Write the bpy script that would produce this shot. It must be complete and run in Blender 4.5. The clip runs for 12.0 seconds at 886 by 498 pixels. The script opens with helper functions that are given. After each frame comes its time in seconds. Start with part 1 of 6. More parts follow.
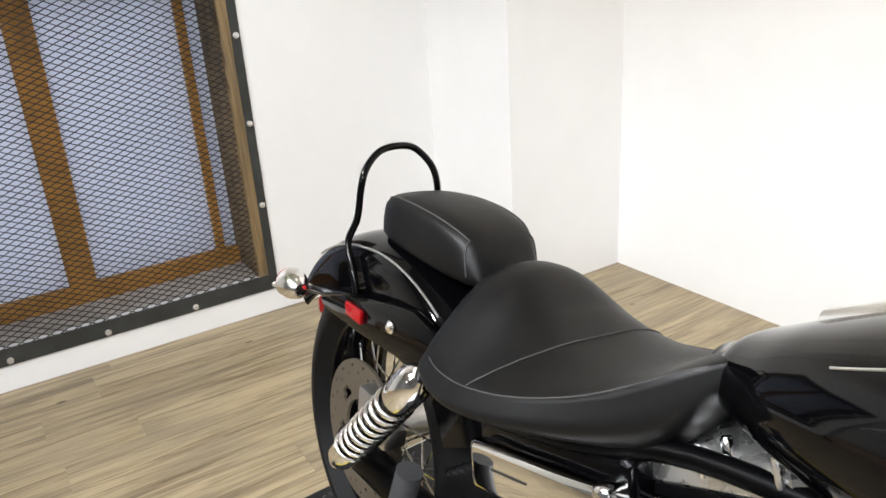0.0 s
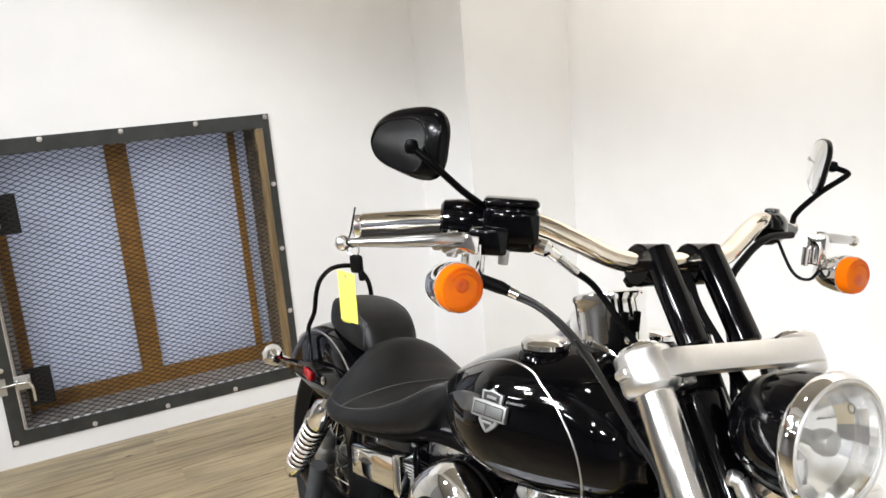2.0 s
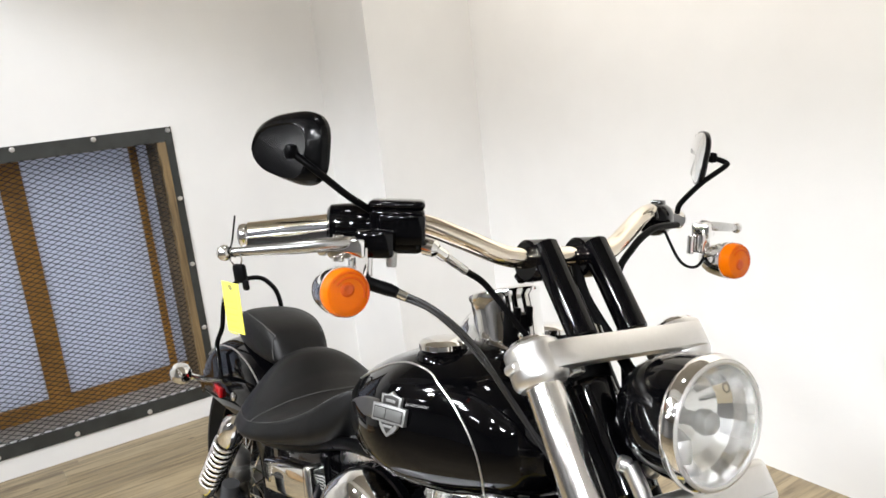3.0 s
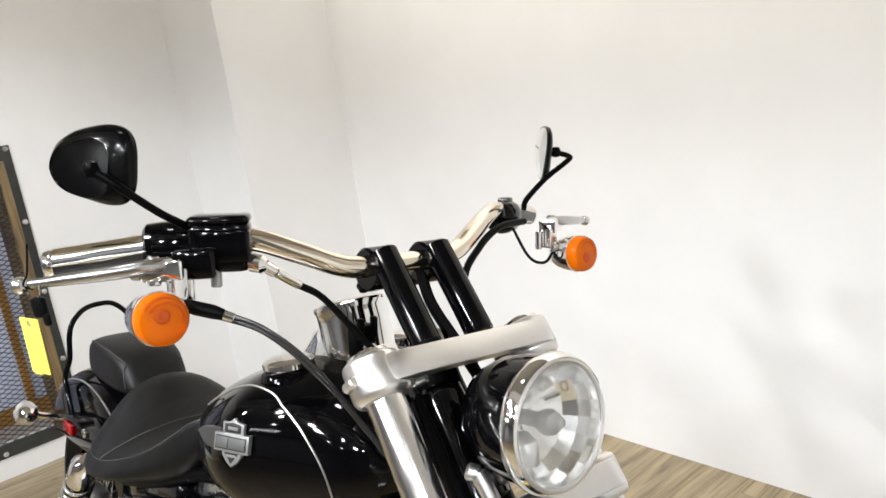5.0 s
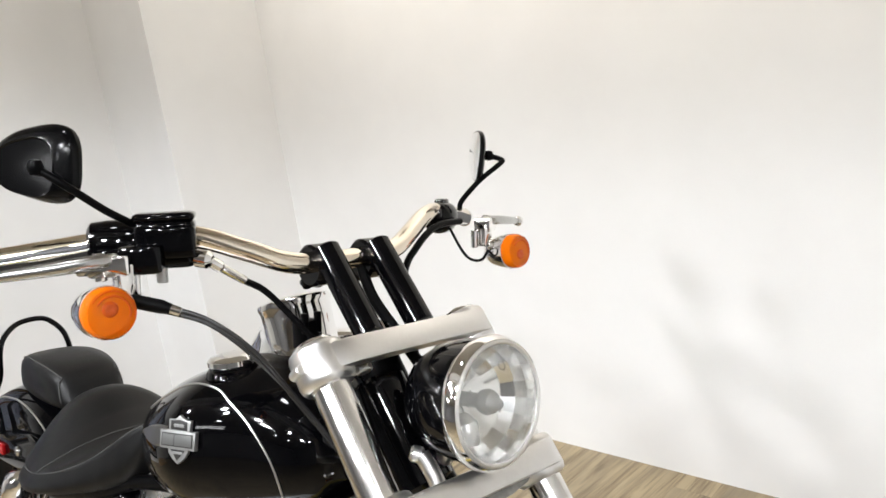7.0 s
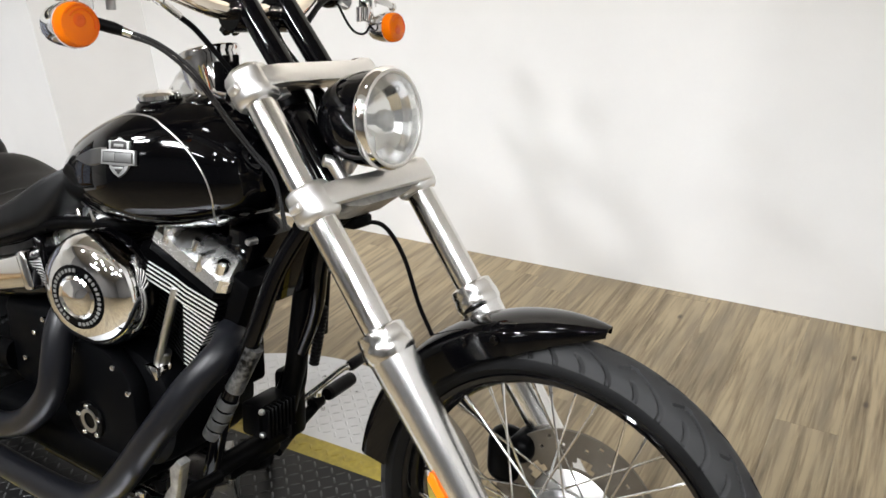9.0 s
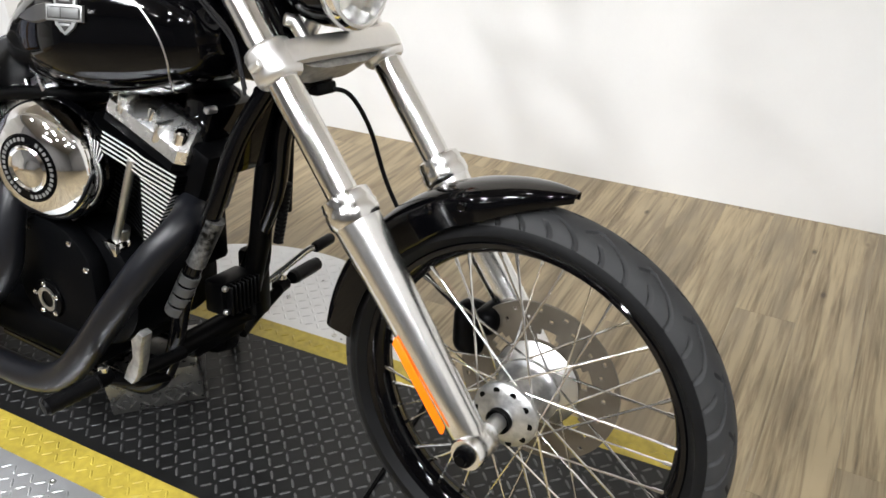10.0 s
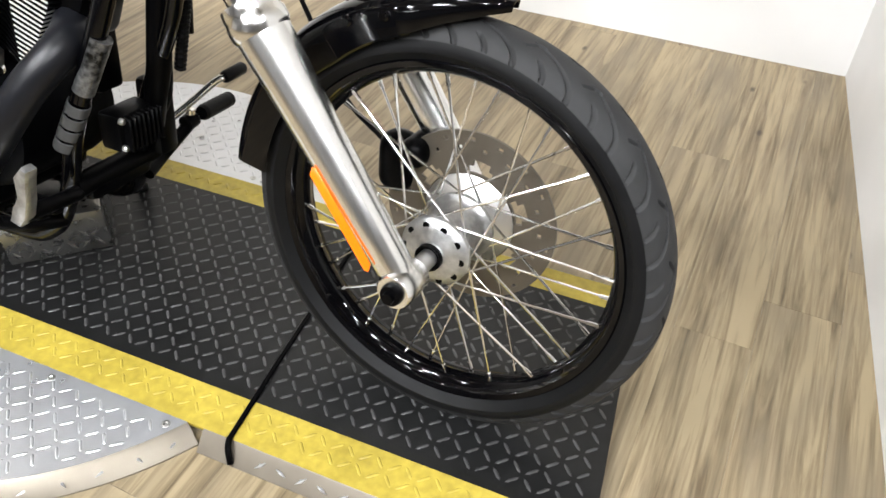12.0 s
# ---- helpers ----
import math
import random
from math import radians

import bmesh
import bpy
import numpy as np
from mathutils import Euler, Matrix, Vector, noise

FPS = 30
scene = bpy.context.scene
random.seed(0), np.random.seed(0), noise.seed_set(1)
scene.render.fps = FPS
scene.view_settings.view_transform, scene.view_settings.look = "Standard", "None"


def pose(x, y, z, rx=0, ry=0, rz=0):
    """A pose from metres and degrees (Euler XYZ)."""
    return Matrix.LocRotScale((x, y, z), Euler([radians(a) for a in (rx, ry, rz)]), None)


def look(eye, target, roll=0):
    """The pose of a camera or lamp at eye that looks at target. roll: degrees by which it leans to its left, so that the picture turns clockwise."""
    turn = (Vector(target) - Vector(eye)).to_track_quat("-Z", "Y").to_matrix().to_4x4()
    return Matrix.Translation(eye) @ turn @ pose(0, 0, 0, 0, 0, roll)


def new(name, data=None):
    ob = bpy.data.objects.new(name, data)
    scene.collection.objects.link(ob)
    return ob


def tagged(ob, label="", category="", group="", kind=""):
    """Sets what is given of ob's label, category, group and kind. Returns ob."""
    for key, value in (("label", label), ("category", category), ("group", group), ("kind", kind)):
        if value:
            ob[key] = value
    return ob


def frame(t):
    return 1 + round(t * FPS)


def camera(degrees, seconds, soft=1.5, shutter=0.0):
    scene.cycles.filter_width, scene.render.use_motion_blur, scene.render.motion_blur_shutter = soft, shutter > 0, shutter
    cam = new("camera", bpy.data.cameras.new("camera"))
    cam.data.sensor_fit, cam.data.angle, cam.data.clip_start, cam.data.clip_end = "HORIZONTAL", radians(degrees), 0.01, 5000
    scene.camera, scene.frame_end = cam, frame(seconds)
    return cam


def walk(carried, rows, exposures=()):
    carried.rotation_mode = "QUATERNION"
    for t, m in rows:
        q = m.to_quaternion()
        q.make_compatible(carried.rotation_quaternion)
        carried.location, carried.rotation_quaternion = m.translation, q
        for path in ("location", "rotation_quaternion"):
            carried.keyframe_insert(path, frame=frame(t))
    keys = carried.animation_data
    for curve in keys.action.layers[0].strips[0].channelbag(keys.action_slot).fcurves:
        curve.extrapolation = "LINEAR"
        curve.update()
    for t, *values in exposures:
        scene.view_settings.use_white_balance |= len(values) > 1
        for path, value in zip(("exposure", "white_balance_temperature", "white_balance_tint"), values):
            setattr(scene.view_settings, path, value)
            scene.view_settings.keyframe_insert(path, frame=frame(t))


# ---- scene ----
cam = camera(60.0, 12.0, soft=1.6)
PATH = [
    (0, (1.092, -0.614, 1.237), (-0.487, 0.360, 0.490), -3.70),
    (0.5, (1.344, -0.736, 1.294), (-0.247, 0.258, 0.601), -2.90),
    (1, (1.638, -0.694, 1.344), (-0.096, 0.167, 0.840), -4.57),
    (1.5, (1.881, -0.652, 1.390), (0.070, 0.073, 0.948), -4.01),
    (2, (1.924, -0.614, 1.392), (0.168, 0.238, 0.954), -4.81),
    (2.5, (1.937, -0.585, 1.386), (0.231, 0.365, 0.953), -5.58),
    (3, (1.948, -0.570, 1.381), (0.284, 0.450, 0.942), -6.36),
    (3.5, (1.959, -0.555, 1.375), (0.344, 0.527, 0.907), -7.21),
    (5.5, (1.950, -0.458, 1.371), (0.490, 0.831, 0.914), -7.88),
    (6, (1.944, -0.439, 1.381), (0.510, 0.884, 0.940), -7.41),
    (6.5, (1.958, -0.449, 1.365), (0.528, 0.887, 0.954), -8.52),
    (8.5, (2.095, -0.853, 1.302), (1.034, 0.670, 0.557), -3.53),
    (9, (2.113, -0.851, 1.271), (1.117, 0.669, 0.435), -3.48),
    (9.5, (2.123, -0.852, 1.237), (1.179, 0.635, 0.290), -2.85),
    (10, (2.118, -0.860, 1.194), (1.238, 0.609, 0.160), -1.82),
    (10.5, (2.110, -0.859, 1.153), (1.335, 0.595, 0.020), -0.45),
    (11, (2.105, -0.858, 1.112), (1.438, 0.567, -0.124), 2.18),
    (11.5, (2.104, -0.843, 1.085), (1.519, 0.547, -0.229), 2.98),
    (12, (2.095, -0.802, 1.102), (1.472, 0.550, -0.234), 1.28),
]
walk(cam, [(t, look(eye, target, roll)) for t, eye, target, roll in PATH], exposures=[(0.0, 0.24), (1.4, 0.18), (2.5, 0.15), (4.0, 0.06), (6.5, 0.02), (8.0, 0.0), (9.0, -0.06), (10.4, 0.10), (11.3, 0.26), (12.0, 0.34)])

# ---- world and lamps ----
ZF = -0.03          # timber floor; the display deck is at z = 0
CEIL = 2.9
world = bpy.data.worlds.new("World")
scene.world = world
world.use_nodes = True
world.node_tree.nodes["Background"].inputs["Color"].default_value = (1.0, 0.97, 0.93, 1)
world.node_tree.nodes["Background"].inputs["Strength"].default_value = 0.01


def lamp(name, kind, place, target, watts, size, colour=(1.0, 0.985, 0.965), size_y=None, spread=180):
    data = bpy.data.lights.new(name, "AREA")
    data.shape, data.size, data.energy, data.color = kind, size, watts, colour
    data.spread = radians(spread)
    if size_y:
        data.size_y = size_y
    ob = new(name, data)
    ob.matrix_basis = look(place, target)
    return ob


# a cluster of spots before the bay, lamps right above the machine, weak ones farther off and added fills for the upper
# walls
NEUTRAL = (0.975, 1.0, 1.035)
WARM = (1.0, 0.935, 0.84)
for lx, ly, power in ((-0.55, -1.95, 20), (0.52, -1.75, 18), (0.70, -2.15, 17), (1.28, -2.25, 16), (1.47, -2.60, 15), (2.45, -1.95, 16), (3.30, -2.20, 18), (4.1, -1.9, 14)):
    lamp("track_spot", "DISK", (lx, ly, CEIL - 0.06), (0.5 * lx + 0.4, 0.25, 0.35), power, 0.18, NEUTRAL, spread=130)
for lx, ly, power in ((1.33, -0.27, 4), (1.0, -1.15, 6), (3.4, -0.9, 6)):
    lamp("ceiling_lamp", "DISK", (lx, ly, CEIL - 0.06), (lx, ly, 0), power, 0.15, NEUTRAL)
for lx, ly, power in ((0.6, -3.3, 10), (1.8, -3.4, 11), (3.0, -3.3, 10)):
    lamp("ceiling_lamp", "DISK", (lx, ly, CEIL - 0.06), (lx, ly, 0), power, 0.16, NEUTRAL)
for k in range(3):
    lamp("tube_lamp", "RECTANGLE", (0.4, -4.6 - 0.3 * k, CEIL - 0.05), (0.4, -4.6 - 0.3 * k, 0), 14, 1.2, (0.97, 0.98, 1.0), 0.08)
# unseen warm fills, added to brighten the upper walls and the chase
for lx in (-0.2, 0.5, 1.2, 1.9):
    lamp("upper_wall_fill", "DISK", (lx, 0.60, CEIL - 0.06), (lx - 0.1, 1.55, 2.0), 6.3, 0.12, WARM, spread=110)
lamp("upper_wall_fill", "DISK", (-0.2, 0.05, CEIL - 0.06), (-1.0, 0.75, 1.8), 4.0, 0.12, WARM, spread=140)
lamp("upper_wall_fill", "DISK", (-1.1, 0.22, CEIL - 0.06), (-1.25, 0.97, 2.2), 2.0, 0.12, WARM, spread=140)

# ---- materials ----
def material(name, colour, rough=0.5, metal=0.0, coat=0.0, grain=0.0, scale=40.0, bump=0.0, bump_scale=200.0, rough_var=0.0, spec=0.5, noise_detail=4.0, transmission=0.0, ior=1.45):
    m = bpy.data.materials.new(name)
    m.use_nodes = True
    nt = m.node_tree
    b = nt.nodes["Principled BSDF"]
    b.inputs["Base Color"].default_value = (*colour, 1)
    b.inputs["Roughness"].default_value = rough
    b.inputs["Metallic"].default_value = metal
    b.inputs["Coat Weight"].default_value = coat
    b.inputs["Coat Roughness"].default_value = 0.03
    b.inputs["Specular IOR Level"].default_value = spec
    b.inputs["Transmission Weight"].default_value = transmission
    b.inputs["IOR"].default_value = ior
    tc = nt.nodes.new("ShaderNodeTexCoord")
    if grain or rough_var:
        n1 = nt.nodes.new("ShaderNodeTexNoise")
        n1.inputs["Scale"].default_value, n1.inputs["Detail"].default_value = scale, noise_detail
        nt.links.new(tc.outputs["Object"], n1.inputs["Vector"])
        n2 = nt.nodes.new("ShaderNodeTexNoise")
        n2.inputs["Scale"].default_value, n2.inputs["Detail"].default_value = scale / 9, 3
        nt.links.new(tc.outputs["Object"], n2.inputs["Vector"])
        add = nt.nodes.new("ShaderNodeMath")
        add.operation = "ADD"
        nt.links.new(n1.outputs["Fac"], add.inputs[0])
        nt.links.new(n2.outputs["Fac"], add.inputs[1])
    if grain:
        r = nt.nodes.new("ShaderNodeMapRange")
        r.inputs["From Min"].default_value, r.inputs["From Max"].default_value = 0.6, 1.4
        r.inputs["To Min"].default_value, r.inputs["To Max"].default_value = 1 - grain, 1 + grain
        nt.links.new(add.outputs[0], r.inputs["Value"])
        mul = nt.nodes.new("ShaderNodeVectorMath")
        mul.operation = "SCALE"
        mul.inputs[0].default_value = colour
        nt.links.new(r.outputs[0], mul.inputs["Scale"])
        nt.links.new(mul.outputs[0], b.inputs["Base Color"])
    if rough_var:
        r2 = nt.nodes.new("ShaderNodeMapRange")
        r2.inputs["From Min"].default_value, r2.inputs["From Max"].default_value = 0.6, 1.4
        r2.inputs["To Min"].default_value, r2.inputs["To Max"].default_value = max(0.02, rough - rough_var), rough + rough_var
        nt.links.new(add.outputs[0], r2.inputs["Value"])
        nt.links.new(r2.outputs[0], b.inputs["Roughness"])
    if bump:
        n3 = nt.nodes.new("ShaderNodeTexNoise")
        n3.inputs["Scale"].default_value, n3.inputs["Detail"].default_value = bump_scale, 3
        nt.links.new(tc.outputs["Object"], n3.inputs["Vector"])
        bp = nt.nodes.new("ShaderNodeBump")
        bp.inputs["Strength"].default_value, bp.inputs["Distance"].default_value = bump, 0.002
        nt.links.new(n3.outputs["Fac"], bp.inputs["Height"])
        nt.links.new(bp.outputs[0], b.inputs["Normal"])
    return m


def wood_material(name, light, dark, grey, across=0, along=1, random_tint=True):
    """Printed timber: long grain along one axis, blotches, and a tint of its own for each board."""
    m = bpy.data.materials.new(name)
    m.use_nodes = True
    nt = m.node_tree
    b = nt.nodes["Principled BSDF"]
    tc, info = nt.nodes.new("ShaderNodeTexCoord"), nt.nodes.new("ShaderNodeObjectInfo")
    shift = nt.nodes.new("ShaderNodeVectorMath")
    shift.operation = "SCALE"
    shift.inputs[0].default_value = (37.0, 53.0, 11.0)
    nt.links.new(info.outputs["Random"], shift.inputs["Scale"])
    plus = nt.nodes.new("ShaderNodeVectorMath")
    plus.operation = "ADD"
    nt.links.new(tc.outputs["Object"], plus.inputs[0])
    nt.links.new(shift.outputs[0], plus.inputs[1])
    def noise_at(stretch, detail, rough=0.6, distort=0.0):
        mp = nt.nodes.new("ShaderNodeMapping")
        mp.inputs["Scale"].default_value = stretch
        nt.links.new(plus.outputs[0], mp.inputs["Vector"])
        n = nt.nodes.new("ShaderNodeTexNoise")
        n.inputs["Scale"].default_value, n.inputs["Detail"].default_value, n.inputs["Roughness"].default_value = 1.0, detail, rough
        n.inputs["Distortion"].default_value = distort
        nt.links.new(mp.outputs[0], n.inputs["Vector"])
        return n.outputs["Fac"]
    s1, s2, s3 = [0, 0, 40], [0, 0, 10], [0, 0, 10]
    s1[across], s1[along] = 130, 5
    s2[across], s2[along] = 38, 2.2
    s3[across], s3[along] = 9, 2.2
    fine, streak, blotch = noise_at(s1, 6), noise_at(s2, 5, 0.6, 0.8), noise_at(s3, 3)
    ramp = nt.nodes.new("ShaderNodeValToRGB")
    ramp.color_ramp.elements[0].position, ramp.color_ramp.elements[0].color = 0.37, (*dark, 1)
    ramp.color_ramp.elements[1].position, ramp.color_ramp.elements[1].color = 0.585, (*light, 1)
    mixv = nt.nodes.new("ShaderNodeMath")
    mixv.operation = "MULTIPLY_ADD"
    mixv.inputs[1].default_value = 0.35
    nt.links.new(fine, mixv.inputs[0])
    sc = nt.nodes.new("ShaderNodeMath")
    sc.operation = "MULTIPLY"
    sc.inputs[1].default_value = 0.68
    nt.links.new(streak, sc.inputs[0])
    nt.links.new(sc.outputs[0], mixv.inputs[2])
    nt.links.new(mixv.outputs[0], ramp.inputs["Fac"])
    mix = nt.nodes.new("ShaderNodeMix")
    mix.data_type = "RGBA"
    mix.inputs["B"].default_value = (*grey, 1)
    r = nt.nodes.new("ShaderNodeMapRange")
    r.inputs["From Min"].default_value, r.inputs["From Max"].default_value, r.inputs["To Max"].default_value = 0.46, 0.70, 0.80
    nt.links.new(blotch, r.inputs["Value"])
    nt.links.new(r.outputs[0], mix.inputs["Factor"])
    nt.links.new(ramp.outputs["Color"], mix.inputs["A"])
    tint = nt.nodes.new("ShaderNodeMapRange")
    tint.inputs["To Min"].default_value, tint.inputs["To Max"].default_value = (0.93, 1.07) if random_tint else (1, 1)
    nt.links.new(info.outputs["Random"], tint.inputs["Value"])
    mul = nt.nodes.new("ShaderNodeVectorMath")
    mul.operation = "SCALE"
    knots = nt.nodes.new("ShaderNodeTexVoronoi")
    mk = nt.nodes.new("ShaderNodeMapping")
    mk.inputs["Scale"].default_value = [9 if i == across else 4.5 if i == along else 1 for i in range(3)]
    nt.links.new(plus.outputs[0], mk.inputs["Vector"])
    nt.links.new(mk.outputs[0], knots.inputs["Vector"])
    knots.inputs["Scale"].default_value = 1.0
    size = nt.nodes.new("ShaderNodeMapRange")
    size.inputs["From Min"].default_value, size.inputs["From Max"].default_value = 0.03, 0.09
    size.inputs["To Min"].default_value, size.inputs["To Max"].default_value = 0.85, 0.0
    nt.links.new(knots.outputs["Distance"], size.inputs["Value"])
    pick = nt.nodes.new("ShaderNodeSeparateColor")
    nt.links.new(knots.outputs["Color"], pick.inputs[0])
    some = nt.nodes.new("ShaderNodeMath")
    some.operation = "GREATER_THAN"
    some.inputs[1].default_value = 0.6
    nt.links.new(pick.outputs[0], some.inputs[0])
    spot = nt.nodes.new("ShaderNodeMath")
    spot.operation = "MULTIPLY"
    nt.links.new(size.outputs[0], spot.inputs[0])
    nt.links.new(some.outputs[0], spot.inputs[1])
    knotted = nt.nodes.new("ShaderNodeMix")
    knotted.data_type = "RGBA"
    knotted.inputs["B"].default_value = (dark[0] * 0.35, dark[1] * 0.33, dark[2] * 0.32, 1)
    nt.links.new(spot.outputs[0], knotted.inputs["Factor"])
    nt.links.new(mix.outputs["Result"], knotted.inputs["A"])
    nt.links.new(knotted.outputs["Result"], mul.inputs[0])
    nt.links.new(tint.outputs[0], mul.inputs["Scale"])
    nt.links.new(mul.outputs[0], b.inputs["Base Color"])
    b.inputs["Roughness"].default_value = 0.42
    bp = nt.nodes.new("ShaderNodeBump")
    bp.inputs["Strength"].default_value, bp.inputs["Distance"].default_value = 0.25, 0.001
    nt.links.new(fine, bp.inputs["Height"])
    nt.links.new(bp.outputs[0], b.inputs["Normal"])
    return m


M_WALL = material("wall_paint", (0.75, 0.748, 0.743), 0.6, grain=0.03, scale=6, bump=0.12, bump_scale=260)
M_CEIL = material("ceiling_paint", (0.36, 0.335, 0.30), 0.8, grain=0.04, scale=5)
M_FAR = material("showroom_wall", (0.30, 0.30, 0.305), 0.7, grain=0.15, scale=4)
M_FLOOR = wood_material("floor_board", (0.335, 0.266, 0.163), (0.112, 0.080, 0.043), (0.185, 0.150, 0.100))
M_UNDER = material("floor_joint", (0.20, 0.16, 0.105), 0.8)
M_BLOCKWOOD = wood_material("raw_pine", (0.52, 0.36, 0.19), (0.36, 0.23, 0.11), (0.48, 0.34, 0.2), across=2, random_tint=False)
M_CHROME = material("chrome", (0.88, 0.875, 0.865), 0.06, 1.0, rough_var=0.02, scale=25)
M_CHROME_WORN = material("worn_chrome", (0.80, 0.79, 0.77), 0.16, 1.0, rough_var=0.06, scale=60)
M_ALLOY = material("satin_aluminium", (0.80, 0.79, 0.775), 0.34, 1.0, grain=0.03, scale=140, rough_var=0.03, bump=0.02, bump_scale=700)
M_SLIDER = material("polished_slider", (0.88, 0.875, 0.86), 0.23, 1.0, grain=0.02, scale=90, rough_var=0.03)
M_STEEL = material("zinc_steel", (0.52, 0.52, 0.51), 0.38, 1.0, grain=0.1, scale=50, rough_var=0.1)
M_GLOSS = material("gloss_black_paint", (0.0010, 0.0010, 0.0013), 0.05, spec=0.27)
M_SATIN = material("satin_black_paint", (0.0012, 0.0012, 0.0014), 0.34, spec=0.065, grain=0.2, scale=90, rough_var=0.08)
M_MATTE = material("matte_black_coating", (0.0012, 0.0013, 0.0016), 0.46, spec=0.05, grain=0.15, scale=60, rough_var=0.08, bump=0.1, bump_scale=900)
M_PIPE = material("black_ceramic_pipe", (0.0055, 0.0058, 0.0075), 0.34, spec=0.30, grain=0.2, scale=50, rough_var=0.05)
M_RUBBER = material("black_rubber", (0.002, 0.002, 0.0023), 0.45, spec=0.10, grain=0.2, scale=50, bump=0.1, bump_scale=600)
M_TYRE = material("tyre_rubber", (0.0055, 0.0055, 0.0058), 0.48, spec=0.13, grain=0.25, scale=30, rough_var=0.1, bump=0.08, bump_scale=700)
M_LEATHER = material("black_vinyl", (0.0016, 0.0016, 0.0018), 0.44, spec=0.34, grain=0.2, scale=60, rough_var=0.03, bump=0.12, bump_scale=900)
M_STITCH = material("grey_thread", (0.045, 0.044, 0.043), 0.7)
M_BELLOWS = material("dark_grey_bellows", (0.030, 0.030, 0.031), 0.45, spec=0.3, grain=0.2, scale=40)
M_CONDUIT = material("grey_conduit", (0.05, 0.05, 0.05), 0.5, grain=0.2, scale=40)
# tan of the mirrored floor put into the aluminium's base colour
M_SKIRT = material("aluminium_floor_tint", (0.16, 0.138, 0.108), 0.36, 0.5, grain=0.2, scale=20, rough_var=0.1)
M_BLOCKSTEEL = material("dark_tread_plate", (0.20, 0.195, 0.185), 0.30, 0.9, grain=0.25, scale=40, rough_var=0.1)
# lugs paler than their plate: wear, with glints put into the colour
M_LUG = material("worn_glint_lug", (0.050, 0.050, 0.051), 0.34, spec=0.45, grain=0.45, scale=45, rough_var=0.1)
M_SILVER = material("silver_pinstripe", (0.60, 0.59, 0.56), 0.28, 0.9)
M_BADGE = material("pewter_badge", (0.26, 0.26, 0.255), 0.42, 0.6, grain=0.15, scale=120)
M_BADGE_DARK = material("badge_recess", (0.035, 0.034, 0.033), 0.5, 0.5)
M_DART = material("dark_pewter", (0.10, 0.098, 0.095), 0.32, 0.8)
M_FINEDGE = material("machined_fin_edge", (0.86, 0.86, 0.85), 0.42, 0.75)
# tan room reflections put into the handlebar's base colour
M_BAR = material("chrome_warm_reflection", (0.82, 0.74, 0.62), 0.10, 1.0, rough_var=0.03, scale=25)
M_BADGE_MID = material("badge_panel_grey", (0.11, 0.11, 0.108), 0.45, 0.4)
M_AMBER = material("amber_lens", (0.92, 0.20, 0.003), 0.06, transmission=0.55, ior=1.3)
M_AMBER_DARK = material("amber_lens_core", (0.42, 0.060, 0.001), 0.12)
M_REFLECT = material("orange_reflector", (0.95, 0.17, 0.005), 0.18, grain=0.08, scale=300)
M_RED = material("red_reflector", (0.26, 0.005, 0.007), 0.15)
M_TAG = material("yellow_card", (0.74, 0.67, 0.09), 0.55, grain=0.03, scale=40)
M_TAGINK = material("faded_ink", (0.50, 0.46, 0.07), 0.6)
M_DECK = material("black_tread_plate", (0.0080, 0.0080, 0.0081), 0.40, spec=0.34, grain=0.4, scale=35, rough_var=0.08, bump=0.12, bump_scale=300)
M_YELLOW = material("yellow_deck_paint", (0.37, 0.285, 0.042), 0.42, grain=0.34, scale=60, rough_var=0.08)
M_TREAD = material("bright_tread_plate", (0.60, 0.61, 0.63), 0.33, 0.75, grain=0.08, scale=30, rough_var=0.09)
M_FRAME = material("blackened_steel_frame", (0.040, 0.042, 0.040), 0.45, 0.3, grain=0.35, scale=18, rough_var=0.1)
M_MESH = material("expanded_steel", (0.016, 0.014, 0.013), 0.6, 0.3, grain=0.3, scale=30)
M_RUST = material("rusty_steel", (0.33, 0.165, 0.036), 0.7, 0.1, grain=0.45, scale=14, bump=0.2, bump_scale=120)
M_DUST = material("dusty_sill", (0.34, 0.31, 0.28), 0.85, grain=0.45, scale=16, bump=0.2, bump_scale=90)
M_PANEL = material("translucent_sheet", (0.54, 0.56, 0.61), 0.45, grain=0.06, scale=3)
sheet = M_PANEL.node_tree
through_light, blend = sheet.nodes.new("ShaderNodeBsdfTranslucent"), sheet.nodes.new("ShaderNodeMixShader")
through_light.inputs["Color"].default_value = (0.70, 0.73, 0.80, 1)
blend.inputs[0].default_value = 0.5
sheet.links.new(sheet.nodes["Principled BSDF"].outputs[0], blend.inputs[1])
sheet.links.new(through_light.outputs[0], blend.inputs[2])
sheet.links.new(blend.outputs[0], sheet.nodes["Material Output"].inputs["Surface"])
M_DOOR = material("white_door_paint", (0.74, 0.74, 0.72), 0.5, grain=0.05, scale=7)
M_GALV = material("galvanised_steel", (0.55, 0.56, 0.56), 0.42, 0.9, grain=0.15, scale=22, rough_var=0.1)
M_CAST = material("cast_alloy", (0.40, 0.40, 0.395), 0.40, 0.9, grain=0.5, scale=70, rough_var=0.1, bump=0.5, bump_scale=160)
# brown reflection of the floor put into the disc's base colour
M_DISC = material("disc_steel_floor_tint", (0.125, 0.108, 0.086), 0.40, 0.6, grain=0.15, scale=40, rough_var=0.08)
M_BOWL = material("bright_reflector", (0.95, 0.945, 0.93), 0.17, 1.0)
M_MIRROR = material("mirror_glass", (0.92, 0.93, 0.94), 0.015, 1.0)
